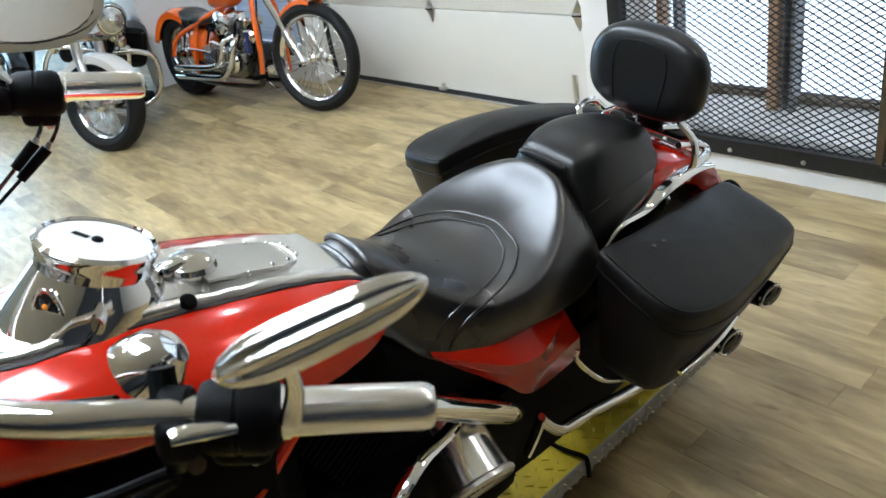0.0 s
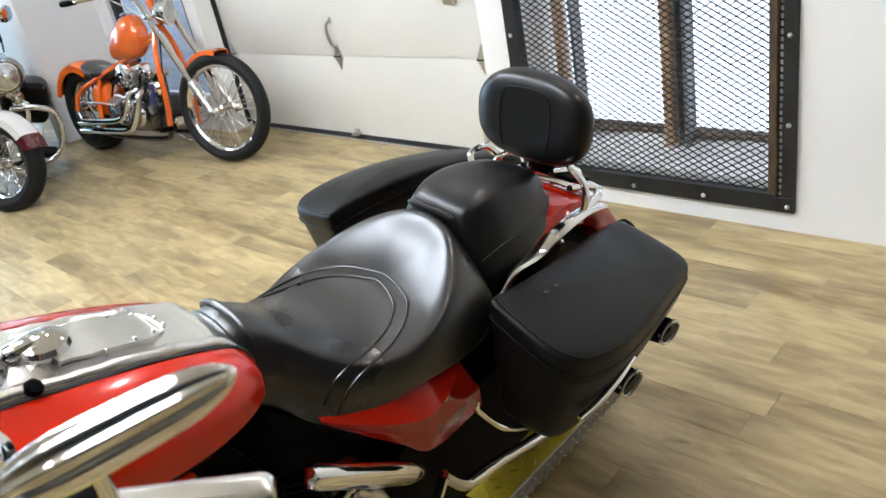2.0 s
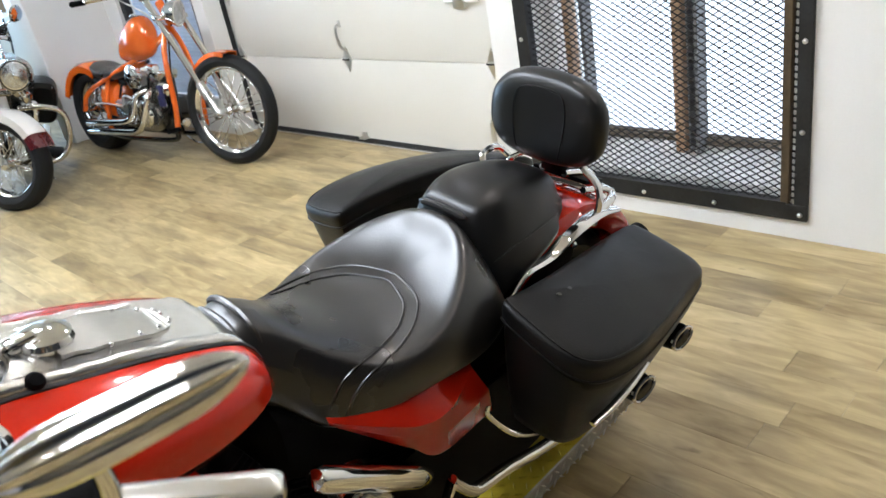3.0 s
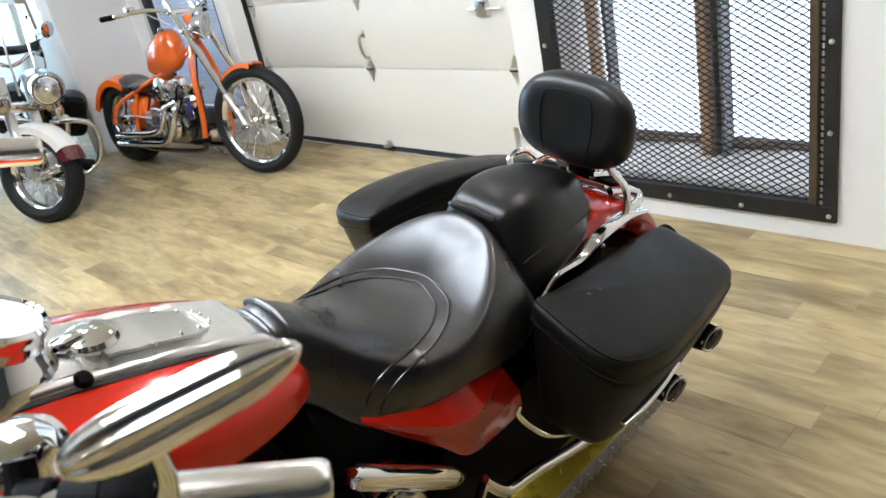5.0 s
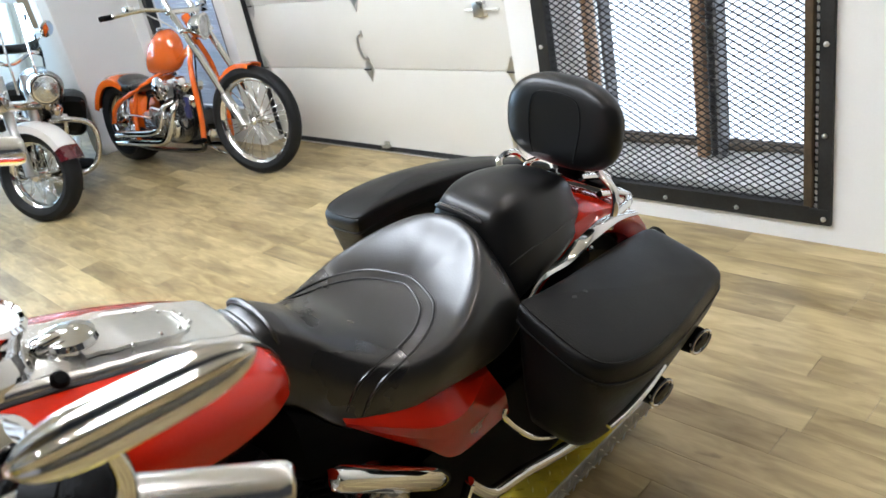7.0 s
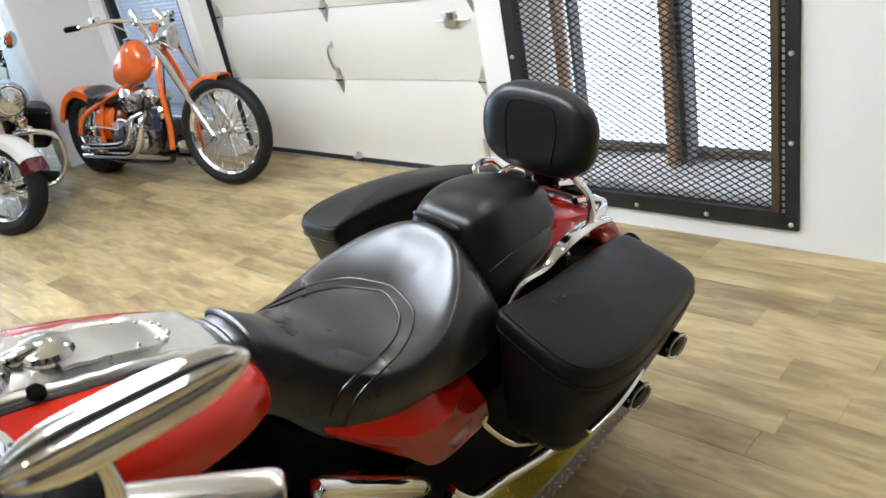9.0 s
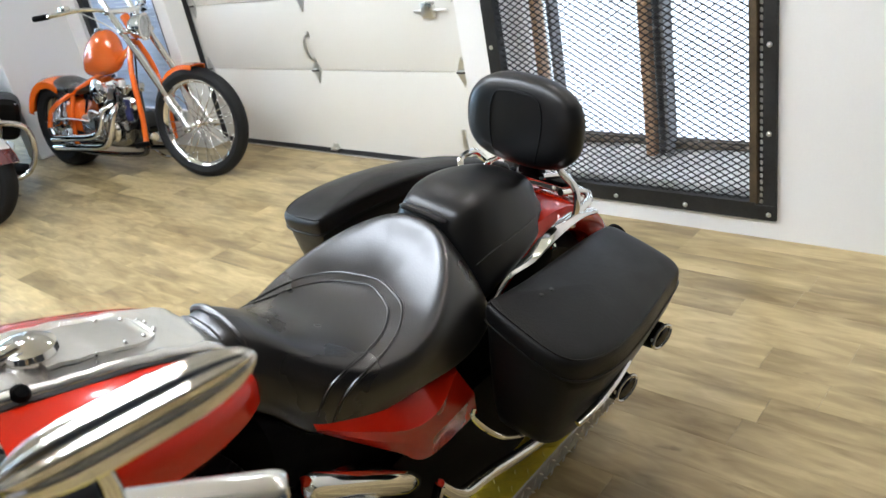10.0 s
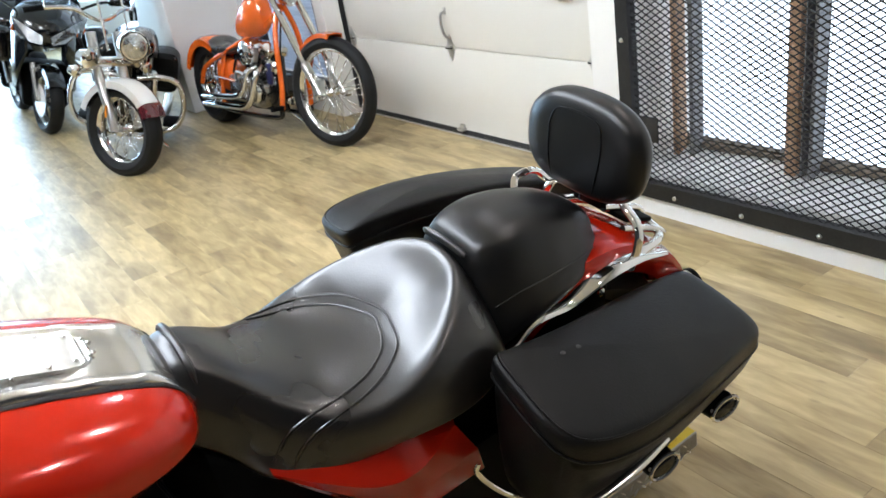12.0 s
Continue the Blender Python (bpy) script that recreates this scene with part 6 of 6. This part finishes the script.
# ---------- dark sport tourers further along the row ----------
def tourer(m, label, accent):
    c = thing("sport_tourer", m, label, "motorcycle", "row of parked motorcycles")
    side = Matrix.Rotation(radians(90), 4, "Z")
    R = Matrix.Rotation(radians(14), 4, "Z")
    wheel(c, "front_wheel", R @ Matrix.Translation((0, 0, 0.30)) @ side, 0.30, 0.12, 0.215, cast=3, rim_mat=ALLOY, hub_r=0.05)
    for s in (-1, 1):
        part("fork_leg", moved(tube([(0.02, s * 0.09, 0.30), (-0.10, s * 0.09, 0.62)], 0.027, n=10, steps=1), R), ALLOY, c)
        part("brake_disc", moved(lathe([(0.145, 0), (0.145, 0.004), (0.06, 0.004)], 28, aim((0, s * 0.065, 0.30), (0, s, 0))), R), SATIN, c)
        lens = [(0.085, s * 0.035, 0.87), (0.065, s * 0.15, 0.94), (0.0, s * 0.27, 1.02), (0.0, s * 0.25, 0.91), (0.07, s * 0.14, 0.82), (0.095, s * 0.04, 0.80)]
        part("headlamp", (lens + [(x - 0.12, y * 0.95, z) for x, y, z in lens], [tuple(range(6)) if s > 0 else tuple(reversed(range(6)))] + [(i, i + 6, (i + 1) % 6 + 6, (i + 1) % 6) for i in range(6)]), LENS, c, "clear slanted headlamp", smooth=False)
        part("mirror", rbox(-0.30, -0.22, s * 0.44 - 0.07, s * 0.44 + 0.07, 1.10, 1.18, 0.03, 3), BLACK, c)
        part("mirror_arm", tube([(-0.2, s * 0.2, 1.05), (-0.24, s * 0.32, 1.12), (-0.25, s * 0.38, 1.14)], 0.012, n=8), BLACK, c)
        part("side_fairing", loft([[(x, s * (w - 0.02), z0), (x, s * w, z0 + 0.03), (x, s * w, z1 - 0.03), (x, s * (w - 0.02), z1)] for x, w, z0, z1 in ((-0.02, 0.17, 0.72, 0.96), (-0.15, 0.24, 0.52, 1.0), (-0.4, 0.27, 0.34, 1.0), (-0.7, 0.25, 0.32, 0.9), (-0.9, 0.2, 0.4, 0.8))]), BLACK, c, "black side fairing")
        part("pannier", rbox(-1.75, -1.2, s * 0.36 - 0.11, s * 0.36 + 0.11, 0.5, 0.85, 0.06, 4), BLACK, c)
        part("side_flash", rbox(-0.30, -0.12, s * 0.262 - 0.006, s * 0.262 + 0.006, 0.88, 0.94, 0.004, 1), accent, c)
    part("nose_fairing", loft([sellipse(x, 0, cz, hw, hz, 2.4, 28) for x, cz, hw, hz in ((-0.06, 0.90, 0.05, 0.05), (-0.03, 0.90, 0.15, 0.10), (0.06, 0.93, 0.23, 0.16), (0.2, 0.97, 0.27, 0.19), (0.35, 0.98, 0.24, 0.17))]), BLACK, c, "black nose fairing", m=Matrix.Rotation(radians(90), 4, "Z"))
    part("front_fender", moved(loft([[tuple(Vector((0.33 * q * math.cos(a), w, 0.30 + 0.33 * q * math.sin(a)))) for w, q in ((-0.075, 0.82), (-0.07, 0.96), (0, 1.0), (0.07, 0.96), (0.075, 0.82), (0.06, 0.82), (0, 0.96), (-0.06, 0.82))] for a in (radians(30 + k * 10) for k in range(13))]), R), BLACK, c, sharp=50)
    rings = [[(-0.10 - 0.22 * k / 6 - 0.1 * (j / 6) ** 2, (0.24 - 0.012 * k) * j / 6, 1.06 + 0.055 * k) for j in range(-6, 7)] for k in range(7)]
    part("windscreen", loft(rings, caps=False, closed=False), SMOKED, c, "smoked windscreen", sharp=0)
    part("dash_cowl", rbox(-0.34, -0.14, -0.17, 0.17, 1.02, 1.10, 0.04, 3), PLASTIC, c)
    part("fuel_tank", loft([sellipse(x, 0, cz, hw, hz, 2.5, 20) for x, cz, hw, hz in ((0.34, 0.9, 0.1, 0.08), (0.5, 0.95, 0.18, 0.14), (0.75, 0.9, 0.17, 0.12), (0.9, 0.82, 0.08, 0.06))]), BLACK, c, m=Matrix.Rotation(radians(90), 4, "Z"))
    part("seat", loft([sellipse(x, 0, cz, hw, hz, 2.8, 18) for x, cz, hw, hz in ((0.86, 0.8, 0.08, 0.04), (1.0, 0.79, 0.15, 0.05), (1.3, 0.82, 0.16, 0.05), (1.55, 0.86, 0.12, 0.05), (1.6, 0.86, 0.05, 0.02))]), SEATSKIN, c, m=Matrix.Rotation(radians(90), 4, "Z"))
    part("engine_block", rbox(-0.85, -0.35, -0.2, 0.2, 0.18, 0.6, 0.06, 3), PLASTIC, c)
    wheel(c, "rear_wheel", Matrix.Translation((-1.5, 0, 0.30)) @ side, 0.30, 0.17, 0.21, cast=3, rim_mat=ALLOY, hub_r=0.06)
    return c


tourer(facing((-7.25, 1.45, 0), (1, -0.12, 0)) @ Matrix.Rotation(radians(-18), 4, "X"), "black sport touring motorcycle with slanted clear headlamps", ORANGE)
tourer(facing((-8.95, 1.50, 0), (1, -0.2, 0)) @ Matrix.Rotation(radians(-11), 4, "X"), "black and orange sport motorcycle, parked in a row", ORANGE)
tourer(facing((-10.8, 1.9, 0), (1, -0.15, 0)) @ Matrix.Rotation(radians(-11), 4, "X"), "black sport motorcycle at the end of the row", REDLENS)


# ---------- plank floor ----------
floor = tagged(part("floor", box(-14.4, 4.4, -6.4, 3.9, -0.12, -0.0045), SUBFLOOR, smooth=False), kind="structure")
PW, PL, GAP = 0.124, 0.92, 0.0004
rng = random.Random(5)


def plank_geo(length, width):
    x, y, b = length / 2 - GAP, width / 2 - GAP / 2, 0.0004
    v = [(-x, -y, -0.004), (x, -y, -0.004), (x, y, -0.004), (-x, y, -0.004), (-x, -y, -b), (x, -y, -b), (x, y, -b), (-x, y, -b), (-x + b, -y + b, 0), (x - b, -y + b, 0), (x - b, y - b, 0), (-x + b, y - b, 0)]
    f = [(8, 9, 10, 11)] + [(a + o, (a + 1) % 4 + o, (a + 1) % 4 + o + 4, a + o + 4) for o in (0, 4) for a in range(4)]
    return v, f


plank = rawmesh("plank", *plank_geo(PL, PW), OAK, False)
rest, near = [], 0
rows_y = np.arange(-6.3, 3.4, PW)
for r, y in enumerate(rows_y):
    start = -14.4 + rng.random() * PL
    for x in np.arange(start, 4.3, PL):
        if x + PL / 2 > 4.3 or x - PL / 2 < -14.3 or (y > 3.1 and not -4.9 < x < -1.6):
            continue
        if near < 300 and -3.6 < x < 1.3 and 0.0 < y:
            ob = new("plank", plank)
            ob.parent, ob.matrix_basis = floor, Matrix.Translation((float(x), float(y), 0))
            near += 1
        else:
            rest.append(moved(plank_geo(PL, PW), Matrix.Translation((float(x), float(y), 0))))
far_planks = part("far_planks", join(*rest), OAK, floor, smooth=False)
tagged(far_planks, kind="stuff")
